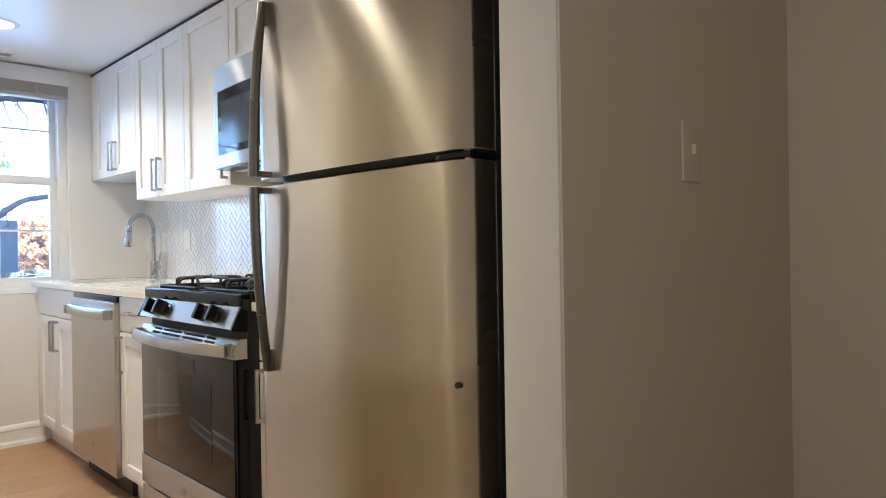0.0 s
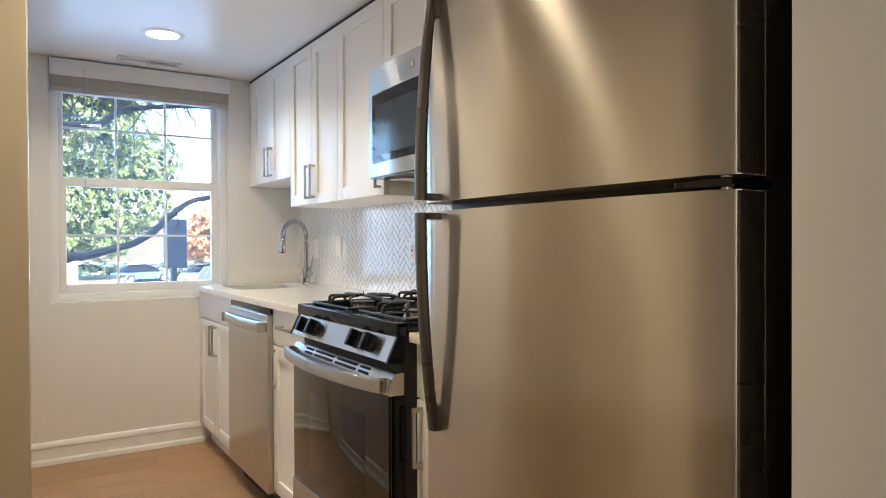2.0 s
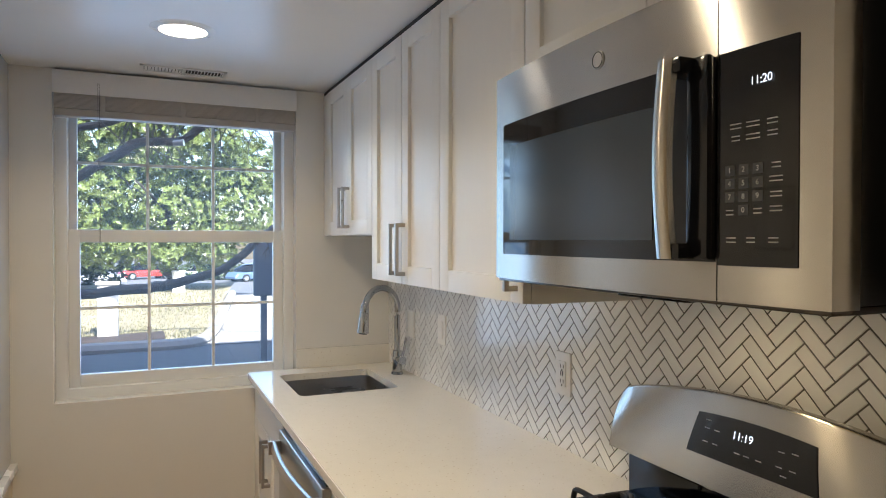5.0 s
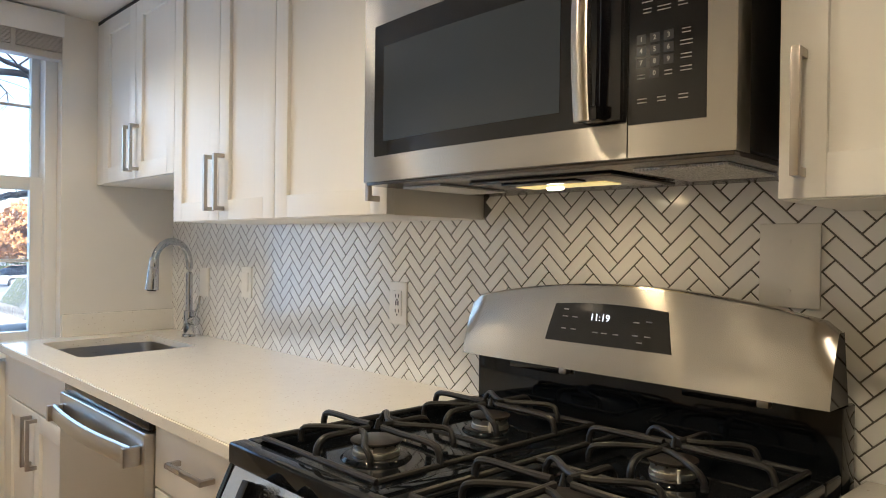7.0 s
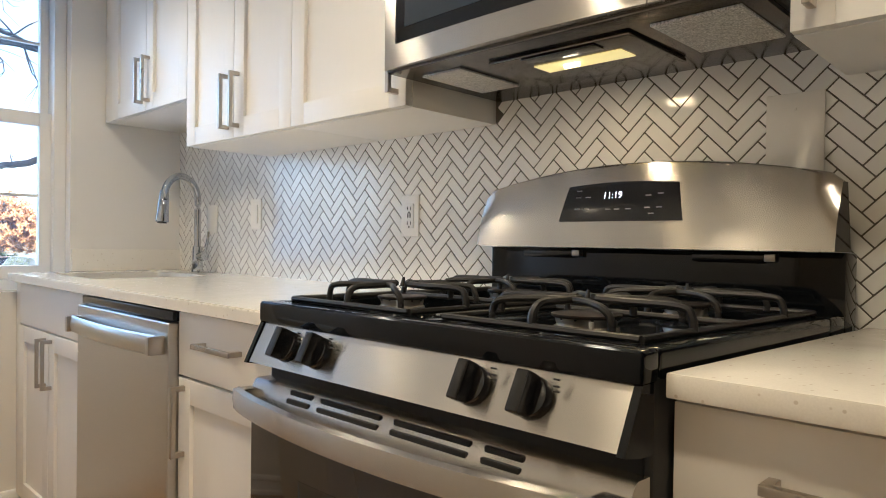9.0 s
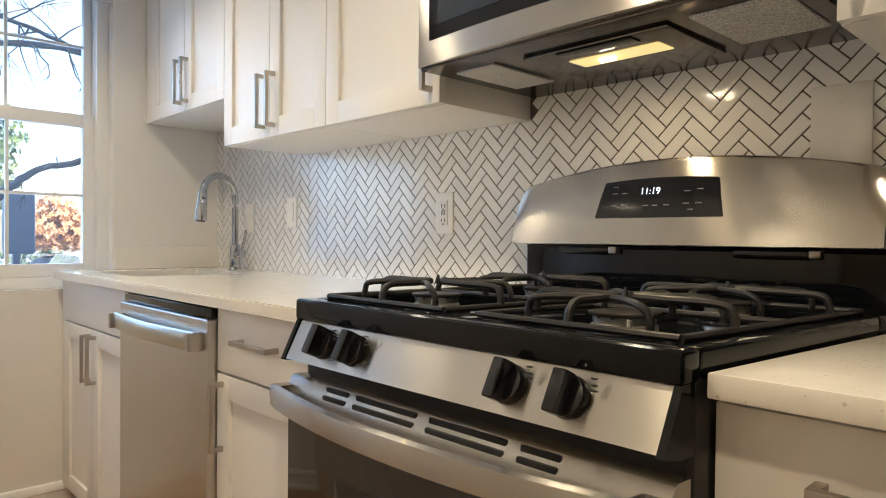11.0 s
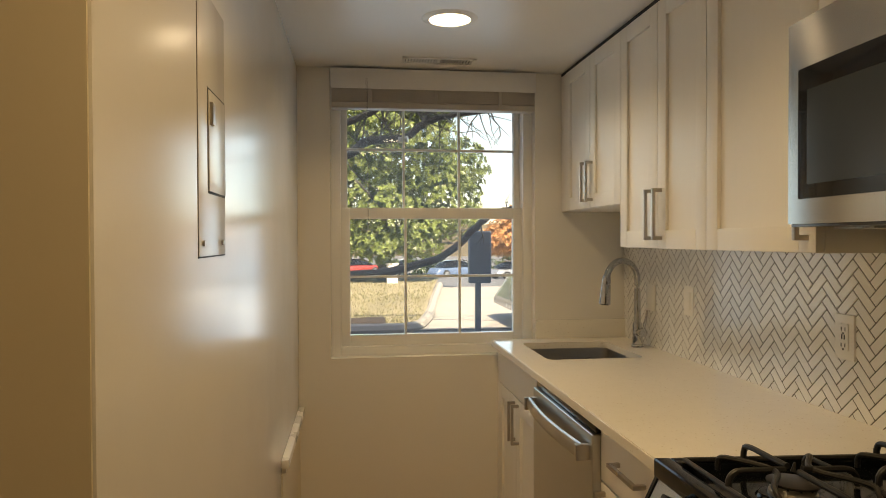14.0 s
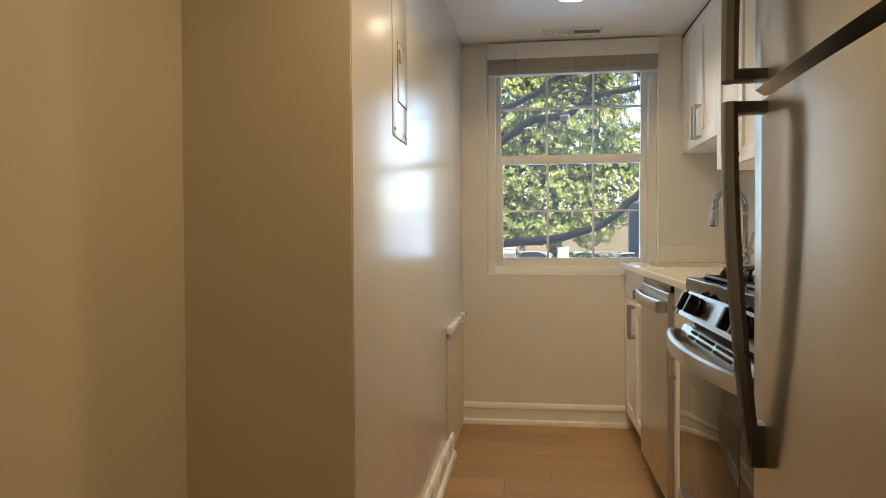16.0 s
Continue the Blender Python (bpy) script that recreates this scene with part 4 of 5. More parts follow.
def on_guard(y, z, lift):
    lo, hi = 0.0, 0.75
    u = (y - (RY1 - 0.001)) / (RY0 + 0.002 - RY1)
    for _ in range(30):
        mid = (lo + hi) / 2
        lo, hi = (mid, hi) if guard(u, mid).z < z else (lo, mid)
    return guard(u, lo) + Vector((-lift * 0.974, 0, lift * 0.225))


DY0, DY1 = -0.244, -0.488
bm = sheet(10, 6, lambda u, v: on_guard(DY0 + 0.015 * (1 - v) * (1 - 2 * u) * 1.0 + (DY1 - DY0) * u, 1.116 + 0.074 * v + 0.006 * (1 - (2 * u - 1) ** 2) * v, 0.0015))
cpn = part("display_panel", bm, M["dark_glass"], bg, "black glass clock panel")
tilt = Matrix(((0, 0.225, -0.974, 0), (-1, 0, 0, 0), (0, 0.974, 0.225, 0), (0, 0, 0, 1)))
c = on_guard(-0.352, 1.168, 0.003)
words("clock", "11:19", 0.020, Matrix.Translation(c) @ tilt, M["led"], cpn, "glowing white clock digits", -0.0004)
for y, z in ((-0.272, 1.180), (-0.272, 1.166), (-0.295, 1.166), (-0.272, 1.142), (-0.295, 1.142), (-0.345, 1.140), (-0.365, 1.140), (-0.39, 1.140), (-0.43, 1.166), (-0.455, 1.169), (-0.43, 1.142), (-0.455, 1.142), (-0.44, 1.130)):
    c = on_guard(y, z, 0.0022)
    part("print", bx(c.x - 0.0004, c.x, c.y - 0.006, c.y + 0.006, c.z - 0.001, c.z + 0.001), M["print"], cpn)

# ---- microwave ----
mw = thing("microwave", "stainless over-the-range microwave with black glass door", "microwave", (-0.2, -0.38, 1.432))
MY0, MY1, MZ0, MZ1, MF = -0.760, -0.002, 1.434, 1.846, -0.392
MS = -0.612
part("body", bx(-0.345, -0.001, MY0, MY1, MZ0 + 0.004, MZ1, 0.003), M["black_metal"], mw)


def bulge(y):
    return 0.020 * (1 - ((y - (MY0 + MY1) / 2) / ((MY1 - MY0) / 2)) ** 2)


def face(y0, y1, z0, z1, lift, bm=None, n=16, thick=0.0, rc=0.0):
    """A piece of the bowed front, its face lift ahead of the curve."""
    def f(u, v):
        y = y0 + (y1 - y0) * u
        return (MF - bulge(y) - lift, y, z0 + (z1 - z0) * v)
    bm = bm or bmesh.new()
    sheet(n, 1, f, bm)
    if thick:
        def edge(p, q):
            sheet(n if p[1] == q[1] else 1, 1, lambda u, v: (MF - bulge(p[0] + (q[0] - p[0]) * u) - lift + thick * v, p[0] + (q[0] - p[0]) * u, p[1] + (q[1] - p[1]) * u), bm)
        edge((y0, z0), (y1, z0))
        edge((y0, z1), (y1, z1))
        edge((y0, z0), (y0, z1))
        edge((y1, z0), (y1, z1))
        bmesh.ops.remove_doubles(bm, verts=bm.verts[:], dist=0.0002)
    return bm


md = part("door", face(MS + 0.001, MY1, MZ0, MZ1, 0, thick=0.046), M["steel"], mw)
cpm = part("control_side", face(MY0, MS - 0.001, MZ0, MZ1, 0, thick=0.046, n=6), M["steel"], mw, "brushed steel control side")
gl = part("door_glass", face(MS + 0.003, MY1 - 0.038, 1.484, 1.746, 0.0012), M["dark_glass"], md, "black door glass")
part("screen", face(-0.500, MY1 - 0.070, 1.512, 1.700, 0.0018), M["mw_screen"], gl, "grey screened viewing window")
kp = part("keypad_glass", face(-0.722, MS - 0.0015, 1.480, 1.746, 0.0012, n=6), M["dark_glass"], cpm, "black glass keypad")
# tall bowed handle with black inner cheek
bm = bmesh.new()
hb = []
for i in range(17):
    s = i / 16
    z = 1.487 + 0.262 * s
    out = 0.038 + 0.009 * math.sin(math.pi * s)
    x = MF - bulge(-0.56) - out
    hb.append([bm.verts.new((x + a, -0.545 + b, z)) for a, b in ((0.006, 0.0), (0.0, -0.003), (-0.003, -0.012), (-0.003, -0.020), (0.002, -0.028), (0.010, -0.030), (0.010, 0.0))])
for a, b in zip(hb, hb[1:]):
    for k in range(7):
        bm.faces.new((a[k], a[(k + 1) % 7], b[(k + 1) % 7], b[k]))
bm.faces.new(hb[0])
bm.faces.new(hb[-1][::-1])
h = part("handle", bm, M["steel"], md, "bowed stainless steel handle")
bm = bmesh.new()
for z0, z1 in ((1.487, 1.508), (1.728, 1.749)):
    bx(MF - bulge(-0.56) - 0.036, MF - bulge(-0.56), -0.585, -0.547, z0, z1, 0.004, bm=bm)
bx(MF - bulge(-0.56) - 0.012, MF - bulge(-0.56), -0.609, -0.572, 1.487, 1.749, 0.006, bm=bm)
part("handle_mount", bm, M["black_plastic"], h, "black handle mount")
bd = part("badge", cyl((MF - bulge(-0.375) + 0.001, -0.375, 1.797), (MF - bulge(-0.375) - 0.0022, -0.375, 1.797), 0.0145, seg=28, bevel=0.0006), M["steel_soft"], md, "small round badge")
part("badge_ring", tube([(MF - bulge(-0.375) - 0.0022, -0.375 + 0.0125 * math.cos(0.2618 * k), 1.797 + 0.0125 * math.sin(0.2618 * k)) for k in range(25)], 0.0009, 6), M["black_metal"], bd)
right = Matrix(((0, 0, -1, 0), (-1, 0, 0, 0), (0, 1, 0, 0), (0, 0, 0, 1)))


def on_mw(y, z, lift):
    return Matrix.Translation((MF - bulge(y) - lift, y, z)) @ right


words("clock", "11:20", 0.0145, on_mw(-0.675, 1.703, 0.0022), M["led"], kp, "glowing white clock digits", -0.0003)
for r, row in enumerate(("123", "456", "789", " 0 ")):
    for k, ch in enumerate(row):
        if ch == " ":
            continue
        y, z = -0.632 - 0.0195 * k, 1.598 - 0.0165 * r
        part("key", face(y + 0.007, y - 0.007, z - 0.0065, z + 0.0065, 0.0016, n=2), M["key"], kp)
        words("key_number", ch, 0.0095, on_mw(y, z, 0.0022), M["print"], kp)
for y, z, w in ((-0.640, 1.652, 0.016), (-0.664, 1.652, 0.018), (-0.690, 1.652, 0.014), (-0.640, 1.637, 0.012), (-0.664, 1.637, 0.019), (-0.690, 1.638, 0.013), (-0.695, 1.600, 0.012), (-0.695, 1.584, 0.017),
                (-0.695, 1.566, 0.015), (-0.695, 1.549, 0.016), (-0.632, 1.546, 0.011), (-0.671, 1.547, 0.011), (-0.634, 1.512, 0.014), (-0.662, 1.512, 0.012), (-0.692, 1.512, 0.013)):
    for dz in (0.0026, -0.0026):
        part("print", face(y + w / 2, y - w / 2, z + dz - 0.0008, z + dz + 0.0008, 0.0016, n=2), M["print"], kp)
# underside with filters and lamp
ub = part("underside", bx(-0.388, -0.002, MY0 + 0.004, MY1 - 0.004, MZ0 - 0.006, MZ0 + 0.003, 0.002), M["hood"], mw, "dark metal hood underside")
for a, b in ((-0.055, -0.165), (-0.580, -0.725)):
    fz = bx(-0.33, -0.13, b, a, MZ0 - 0.011, MZ0 - 0.0065, 0.001)
    part("grease_filter", fz, M["mesh"], ub, "aluminium mesh grease filter")
bm = bx(-0.325, -0.10, -0.54, -0.235, MZ0 - 0.014, MZ0 - 0.0065, 0.003)
lh = part("lamp_housing", bm, M["hood"], ub)
part("lamp_lens", bx(-0.262, -0.205, -0.49, -0.30, MZ0 - 0.0165, MZ0 - 0.0145, 0.001), M["hood_lens"], lh, "glowing amber lamp lens")
part("bulb", cyl((-0.234, -0.355, MZ0 - 0.0168), (-0.234, -0.385, MZ0 - 0.0168), 0.006, seg=10), M["bulb"], lh, "bright lamp bulb")
bm = bx(-0.320, -0.285, -0.47, -0.31, MZ0 - 0.0175, MZ0 - 0.0145, 0.006)
part("lamp_recess", bm, M["black_plastic"], lh)

# ---- fridge ----
FY0, FY1 = -1.905, -1.195
fr = thing("fridge", "stainless top-freezer fridge with dark bow handles", "fridge", (-0.45, -1.55, 0))
part("cabinet", bx(-0.800, -0.04, FY0 + 0.004, FY1 - 0.004, 0.03, 1.705, 0.006), M["black_metal"], fr, "black textured cabinet")
part("foot_grille", bx(-0.79, -0.76, FY0 + 0.01, FY1 - 0.01, 0.0, 0.055), M["black_plastic"], fr)


def fridge_door(name, z0, z1, far, near):
    prof = []
    n = 22
    for i in range(n + 1):
        s = i / n
        y = FY0 + (FY1 - FY0) * s
        e = min(s, 1 - s) * (FY1 - FY0)
        round_off = 0.018 * (1 - math.sqrt(max(0, 1 - (1 - min(e / 0.018, 1)) ** 2)))
        prof.append((-0.874 - 0.011 * (1 - (2 * s - 1) ** 2) + round_off, y))
    bm = bmesh.new()
    outline = [(-0.806, FY0 + 0.001), *prof, (-0.806, FY1 - 0.001)]
    lo = [bm.verts.new((x, y, z0)) for x, y in outline]
    hi = [bm.verts.new((x, y, z1)) for x, y in outline]
    for i in range(len(lo)):
        j = (i + 1) % len(lo)
        bm.faces.new((lo[i], lo[j], hi[j], hi[i]))
    bm.faces.new(lo)
    bm.faces.new(hi[::-1])
    d = part(name, bm, M["fridge_steel"], fr, "bowed brushed steel door")
    part("gasket", bx(-0.806, -0.799, FY0 + 0.012, FY1 - 0.012, z0 + 0.006, z1 - 0.006, 0.002), M["black_plastic"], d, "black door gasket")
    part("edge_trim", bx(-0.862, -0.812, FY0 - 0.002, FY0 + 0.003, z0 + 0.001, z1 - 0.001, 0.002), M["fr_handle"], d, "dark door edge")
    # flat bow: stands off at the gap between the doors, runs in to a solid block at its far end
    hm = bmesh.new()
    rings = []
    for i in range(25):
        s = i / 24
        z = far + (near - far) * s
        x = -0.884 - 0.006 - 0.029 * (1 - (1 - s) ** 2)
        w = 0.013 + 0.002 * s
        rings.append([hm.verts.new((x + a, -1.268 + b, z)) for a, b in ((0.002, w), (-0.005, w - 0.004), (-0.0075, 0.0), (-0.005, 0.004 - w), (0.002, -w), (0.008, 0.002 - w), (0.008, w - 0.002))])
    for a, b in zip(rings, rings[1:]):
        for k in range(7):
            hm.faces.new((a[k], a[(k + 1) % 7], b[(k + 1) % 7], b[k]))
    hm.faces.new(rings[0])
    hm.faces.new(rings[-1][::-1])
    up = 1 if near > far else -1
    bx(-0.896, -0.872, -1.281, -1.255, far, far + up * 0.050, 0.003, bm=hm)
    bx(-0.918, -0.868, -1.282, -1.254, near, near - up * 0.013, 0.003, bm=hm)
    part("handle", hm, M["fr_handle"], d, "dark grey bowed handle")
    return d


lowd = fridge_door("fridge_door", 0.062, 1.240, 0.812, 1.236)
topd = fridge_door("freezer_door", 1.258, 1.700, 1.665, 1.2605)
hg = part("hinge", bx(-0.872, -0.79, FY0 + 0.002, FY0 + 0.085, 1.2435, 1.2545, 0.003), M["black_plastic"], fr, "black middle hinge")
part("hinge_pin", cyl((-0.855, FY0 + 0.020, 1.2405), (-0.855, FY0 + 0.020, 1.2575), 0.008, seg=14), M["nickel"], hg, "metal hinge pin")
part("lock_hole", cyl((-0.870, -1.874, 0.858), (-0.8815, -1.874, 0.858), 0.0055, seg=16), M["slot"], lowd, "small dark plug")

# ---- outdoors ----
GN = 0.0


def ground_height(x, y):
    if y < 10:
        return GN
    if y < 18:
        return GN
    return GN - 1.7 * min(1.0, (y - 18) / 32)


bm = bmesh.new()
ys = [2.0, 6, 10, 14, 18, 22, 28, 36, 44, 50, 60, 80, 140, 400, 1500]
xs = [-1500, -300, -60, -20, -8, -3, 0, 3, 8, 20, 60, 300, 1500]
vv = [[bm.verts.new((x, y, ground_height(x, y))) for y in ys] for x in xs]
for i in range(len(xs) - 1):
    for j in range(len(ys) - 1):
        bm.faces.new((vv[i][j], vv[i + 1][j], vv[i + 1][j + 1], vv[i][j + 1]))
solid("ground", bm, M["asphalt"], "grey asphalt drive and car park", "ground", "structure")
# lawn with a raised edge
bm = bmesh.new()


def lawn_edge(y):
    return -0.3 + 0.16 * (y - 9.0)


def lawn_height(y):
    return GN + 0.03 + 0.22 * min(1.0, max(0.0, (y - 9) / 5)) + 0.05 * min(1.0, max(0.0, (y - 14) / 5))


sheet(30, 20, lambda u, v: (lambda y: (-14 + (lawn_edge(y) + 14) * u, y, lawn_height(y) + 0.03 * noise.noise((u * 9, v * 6, 0))))(9.0 + 10.0 * v), bm)
solid("lawn", bm, M["lawn"], "patchy yellow-green winter lawn", "lawn", "structure")
bm = tube(smooth_path([(-14, 8.8, GN + 0.05), (-6, 8.8, GN + 0.05), (-1.4, 8.8, GN + 0.05), (-0.5, 8.9, GN + 0.05), (-0.2, 9.5, GN + 0.05), (0.1, 11, GN + 0.08), (0.4, 13, GN + 0.12), (0.9, 16, GN + 0.2)], 6), 0.09, 8)
solid("kerb", bm, M["concrete"], "pale concrete kerb round the lawn", "kerb", "structure")
solid("pavement", sheet(6, 10, lambda u, v: (-0.7 + 8.5 * u + 1.5 * v, 8.95 + 9.05 * v, GN + 0.012)), M["concrete"], "sunlit concrete pavement", "pavement", "structure")
solid("mulch_bed", sheet(12, 5, lambda u, v: (-6 + 5.2 * u, 9.15 + 0.9 * v + 0.15 * math.sin(7 * u), lawn_height(9.15 + 0.9 * v + 0.15 * math.sin(7 * u)) + 0.012 + 0.03 * math.sin(math.pi * v))), M["mulch"], "dark mulch bed at the lawn edge", "mulch bed")

# grass blades over the lawn
gr = random.Random(31)
verts, faces = [], []
for _ in range(14000):
    y = 9.1 + 8.5 * gr.random() ** 1.4
    x = gr.uniform(-3.6, lawn_edge(y) - 0.05)
    z, a, h = lawn_height(y), gr.uniform(0, math.pi), gr.uniform(0.015, 0.05)
    n = len(verts)
    verts += [(x - 0.012 * math.cos(a), y - 0.012 * math.sin(a), z - 0.02), (x + 0.012 * math.cos(a), y + 0.012 * math.sin(a), z - 0.02), (x + gr.uniform(-0.04, 0.04), y + gr.uniform(-0.04, 0.04), z + h)]
    faces.append((n, n + 1, n + 2))
me = bpy.data.meshes.new("grass")
me.from_pydata(verts, [], faces)
me.materials.append(M["grass"])
tagged(new("grass", me), "dry yellow-green grass blades on the lawn", "grass", kind="stuff")

# sign seen from the back, on a post
sg = thing("sign_post", "blue-grey metal sign box on a square post", "sign", (0.21, 6.7, GN))
part("panel", bx(0.07, 0.35, 6.66, 6.74, 0.87, 1.50, 0.03, 4), M["sign"], sg)
part("post", bx(0.165, 0.235, 6.745, 6.80, 0.0, 1.40, 0.006), M["sign"], sg)
for x, y, z, h in ((-1.57, 9.9, 0.05, 0.80), (-0.33, 16.0, 0.25, 0.50)):
    p = thing("bollard", "short white painted post on the lawn", "bollard", (x, y, z), group="white posts on the lawn")
    part("shaft", bx(x - 0.14, x + 0.14, y - 0.14, y + 0.14, z - 0.1, z + h, 0.02), M["white_paint"], p)
    part("cap", bx(x - 0.16, x + 0.16, y - 0.16, y + 0.16, z + h, z + h + 0.04, 0.01), M["white_paint"], p)

rnd = random.Random(4)


def limb(points, r0, r1, parent, name="limb", steps=6):
    pts = smooth_path(points, steps)
    pts = [p + Vector((rnd.uniform(-1, 1), rnd.uniform(-1, 1), rnd.uniform(-1, 1))) * r0 * 0.14 for p in pts]
    part(name, tube(pts, lambda s: r0 + (r1 - r0) * s + 0.06 * r0 * math.sin(s * 23), 9), M["bark"], parent)
    return pts


def twigs(pts, parent, count, length, r, up=0.2, sub=2):
    """Forked bare twigs off a limb, joined into one part."""
    bm = bmesh.new()
    for _ in range(count):
        p = pts[rnd.randrange(len(pts) // 4, len(pts))]
        d = Vector((rnd.uniform(-0.6, 1), rnd.uniform(-0.7, 0.7), rnd.uniform(-0.9, 0.9) + up)).normalized()
        q = [p]
        for k in range(5):
            d = (d + Vector((rnd.uniform(-1, 1), rnd.uniform(-1, 1), rnd.uniform(-1, 1))) * 0.35).normalized()
            q.append(q[-1] + d * length / 5)
        tube(q, lambda s: r * (1 - 0.8 * s), 5, bm)
        for _ in range(sub):
            s = q[rnd.randrange(1, 4)]
            e = (d + Vector((rnd.uniform(-1, 1), rnd.uniform(-1, 1), rnd.uniform(-1, 1))) * 0.9).normalized()
            f = (e + Vector((rnd.uniform(-1, 1), rnd.uniform(-1, 1), rnd.uniform(-1, 1))) * 0.5).normalized()
            tube([s, s + e * length * 0.22, s + e * length * 0.22 + f * length * 0.2], lambda s: r * 0.5 * (1 - 0.7 * s), 5, bm)
    part("twig", bm, M["bark"], parent)


bare = thing("tree", "bare dark tree with wide crooked limbs close to the window", "tree", (-3.6, 6.6, GN))
limb([(-3.6, 6.6, -0.2), (-3.55, 6.6, 0.8), (-3.5, 6.55, 1.8), (-3.4, 6.5, 3.4), (-3.3, 6.6, 5.0)], 0.26, 0.15, bare, "trunk")
a1 = limb([(-3.5, 6.55, 0.75), (-2.6, 6.4, 0.92), (-1.35, 6.2, 1.0), (-0.82, 6.2, 1.065), (-0.29, 6.2, 1.22), (0.037, 6.2, 1.51), (0.30, 6.2, 1.70), (0.62, 6.2, 1.79), (1.3, 6.1, 2.1)], 0.060, 0.026, bare)
a2 = limb([(-3.5, 6.55, 1.2), (-2.3, 6.35, 1.75), (-1.38, 6.2, 2.32), (-1.13, 6.2, 2.49), (-0.74, 6.2, 2.53), (-0.485, 6.2, 2.71), (-0.16, 6.2, 2.80), (0.48, 6.2, 2.87), (1.2, 6.2, 2.8)], 0.060, 0.026, bare)
a3 = limb([(-3.45, 6.5, 2.2), (-2.2, 6.4, 2.5), (-1.36, 6.2, 2.69), (-1.0, 6.2, 2.87), (-0.886, 6.2, 2.97), (-0.37, 6.2, 3.10), (0.11, 6.2, 3.03), (0.6, 6.15, 2.88), (1.2, 6.1, 2.75)], 0.046, 0.016, bare)
a4 = limb([(-0.485, 6.2, 2.71), (-0.43, 6.18, 2.95), (-0.34, 6.1, 3.2), (-0.1, 6.0, 3.5)], 0.035, 0.012, bare)
a5 = limb([(-3.3, 6.6, 4.6), (-1.8, 6.6, 4.2), (0.2, 6.6, 4.1), (2.0, 6.5, 3.6)], 0.06, 0.02, bare)
twigs(a2, bare, 22, 0.75, 0.010)
twigs(a3, bare, 34, 0.9, 0.010, up=0.0)
twigs(a4, bare, 5, 0.6, 0.010)
twigs(a1[20:], bare, 4, 0.4, 0.009)
twigs(a5, bare, 26, 1.4, 0.011, up=-0.3, sub=4)
part("cut_stub", cyl((-0.80, 6.13, 2.50), (-0.70, 6.10, 2.505), 0.03, 0.035, 12), M["brass"], bare, "pale sawn stub")


def leafy(name, blobs, count, leaf, material, parent, spread=1.0, seed=1, per=10):
    """Rosettes of single bent leaves through the shell of several uneven blobs."""
    r = random.Random(seed)
    verts, faces = [], []
    weights = [b[3] ** 2 for b in blobs]
    for _ in range(count):
        cx, cy, cz, rad = r.choices(blobs, weights)[0]
        d = Vector((r.gauss(0, 1), r.gauss(0, 1), r.gauss(0, 1))).normalized()
        k = rad * (0.55 + 0.5 * r.random() ** 0.6) * (1 + 0.22 * noise.noise((d.x * 2.2 + cx, d.y * 2.2 + cy, d.z * 2.2 + cz)))
        c = Vector((cx, cy, cz)) + Vector((d.x, d.y, d.z * 0.9)) * k
        axis = (d + Vector((r.uniform(-1, 1), r.uniform(-1, 1), r.uniform(-0.3, 1.0))) * 0.6).normalized()
        side = axis.orthogonal().normalized()
        for i in range(per):
            a = 2 * math.pi * (i / per) + r.uniform(-0.4, 0.4)
            out = (Matrix.Rotation(a, 3, axis) @ side + axis * r.uniform(-0.1, 0.7)).normalized()
            wide = out.cross(axis).normalized()
            ln, wd = leaf * r.uniform(0.7, 1.2), leaf * 0.21 * r.uniform(0.8, 1.2)
            n = len(verts)
            mid = c + out * ln * 0.55 + axis * ln * 0.06
            tip = c + out * ln - axis * ln * 0.10
            verts += [c, mid + wide * wd, tip, mid - wide * wd]
            faces.append((n, n + 1, n + 2, n + 3))
    me = bpy.data.meshes.new(name)
    me.from_pydata([tuple(v) for v in verts], [], faces)
    me.materials.append(material)
    ob = new(name, me)
    ob.parent = parent
    ob.matrix_parent_inverse = Matrix.Translation(parent.location).inverted()
    return ob


MX, MYY = -0.5, 17.0
mag = thing("tree", "broad evergreen magnolia with glossy yellow-green leaves", "tree", (MX, MYY, GN + 0.28))
limb([(MX, MYY, 0.1), (MX + 0.03, MYY, 1.2), (MX - 0.05, MYY + 0.1, 2.8), (MX + 0.15, MYY, 5.0), (MX, MYY, 7.5)], 0.19, 0.07, mag, "trunk")
for k in range(11):
    a = 0.7 * k * math.pi
    z = 1.1 + 0.55 * k
    limb([(MX, MYY, z), (MX + 1.2 * math.cos(a), MYY + 1.2 * math.sin(a), z + 0.3), (MX + 2.4 * math.cos(a), MYY + 2.4 * math.sin(a), z + 0.6)], 0.06, 0.02, mag)
blobs = [(-0.7, 16.6, 2.2, 1.35), (-2.6, 16.6, 2.3, 1.6), (-4.6, 17, 2.6, 1.7), (1.0, 16.8, 2.4, 1.15), (-0.2, 16.5, 4.0, 1.6), (-2.3, 16.8, 4.4, 1.9), (-4.6, 17, 4.8, 1.8), (1.5, 17, 3.4, 0.85),
         (-0.6, 17, 6.0, 1.7), (-2.8, 17, 6.6, 1.8), (0.75, 17, 5.2, 0.95), (-1.9, 16.2, 1.5, 0.8), (0.35, 16.3, 1.5, 0.75), (-3.6, 16.3, 1.5, 0.9), (-0.7, 16.0, 1.25, 0.55), (-5.6, 17, 1.8, 1.2)]
leafy("crown", blobs, 15000, 0.125, M["leaf"], mag, seed=3, per=9)
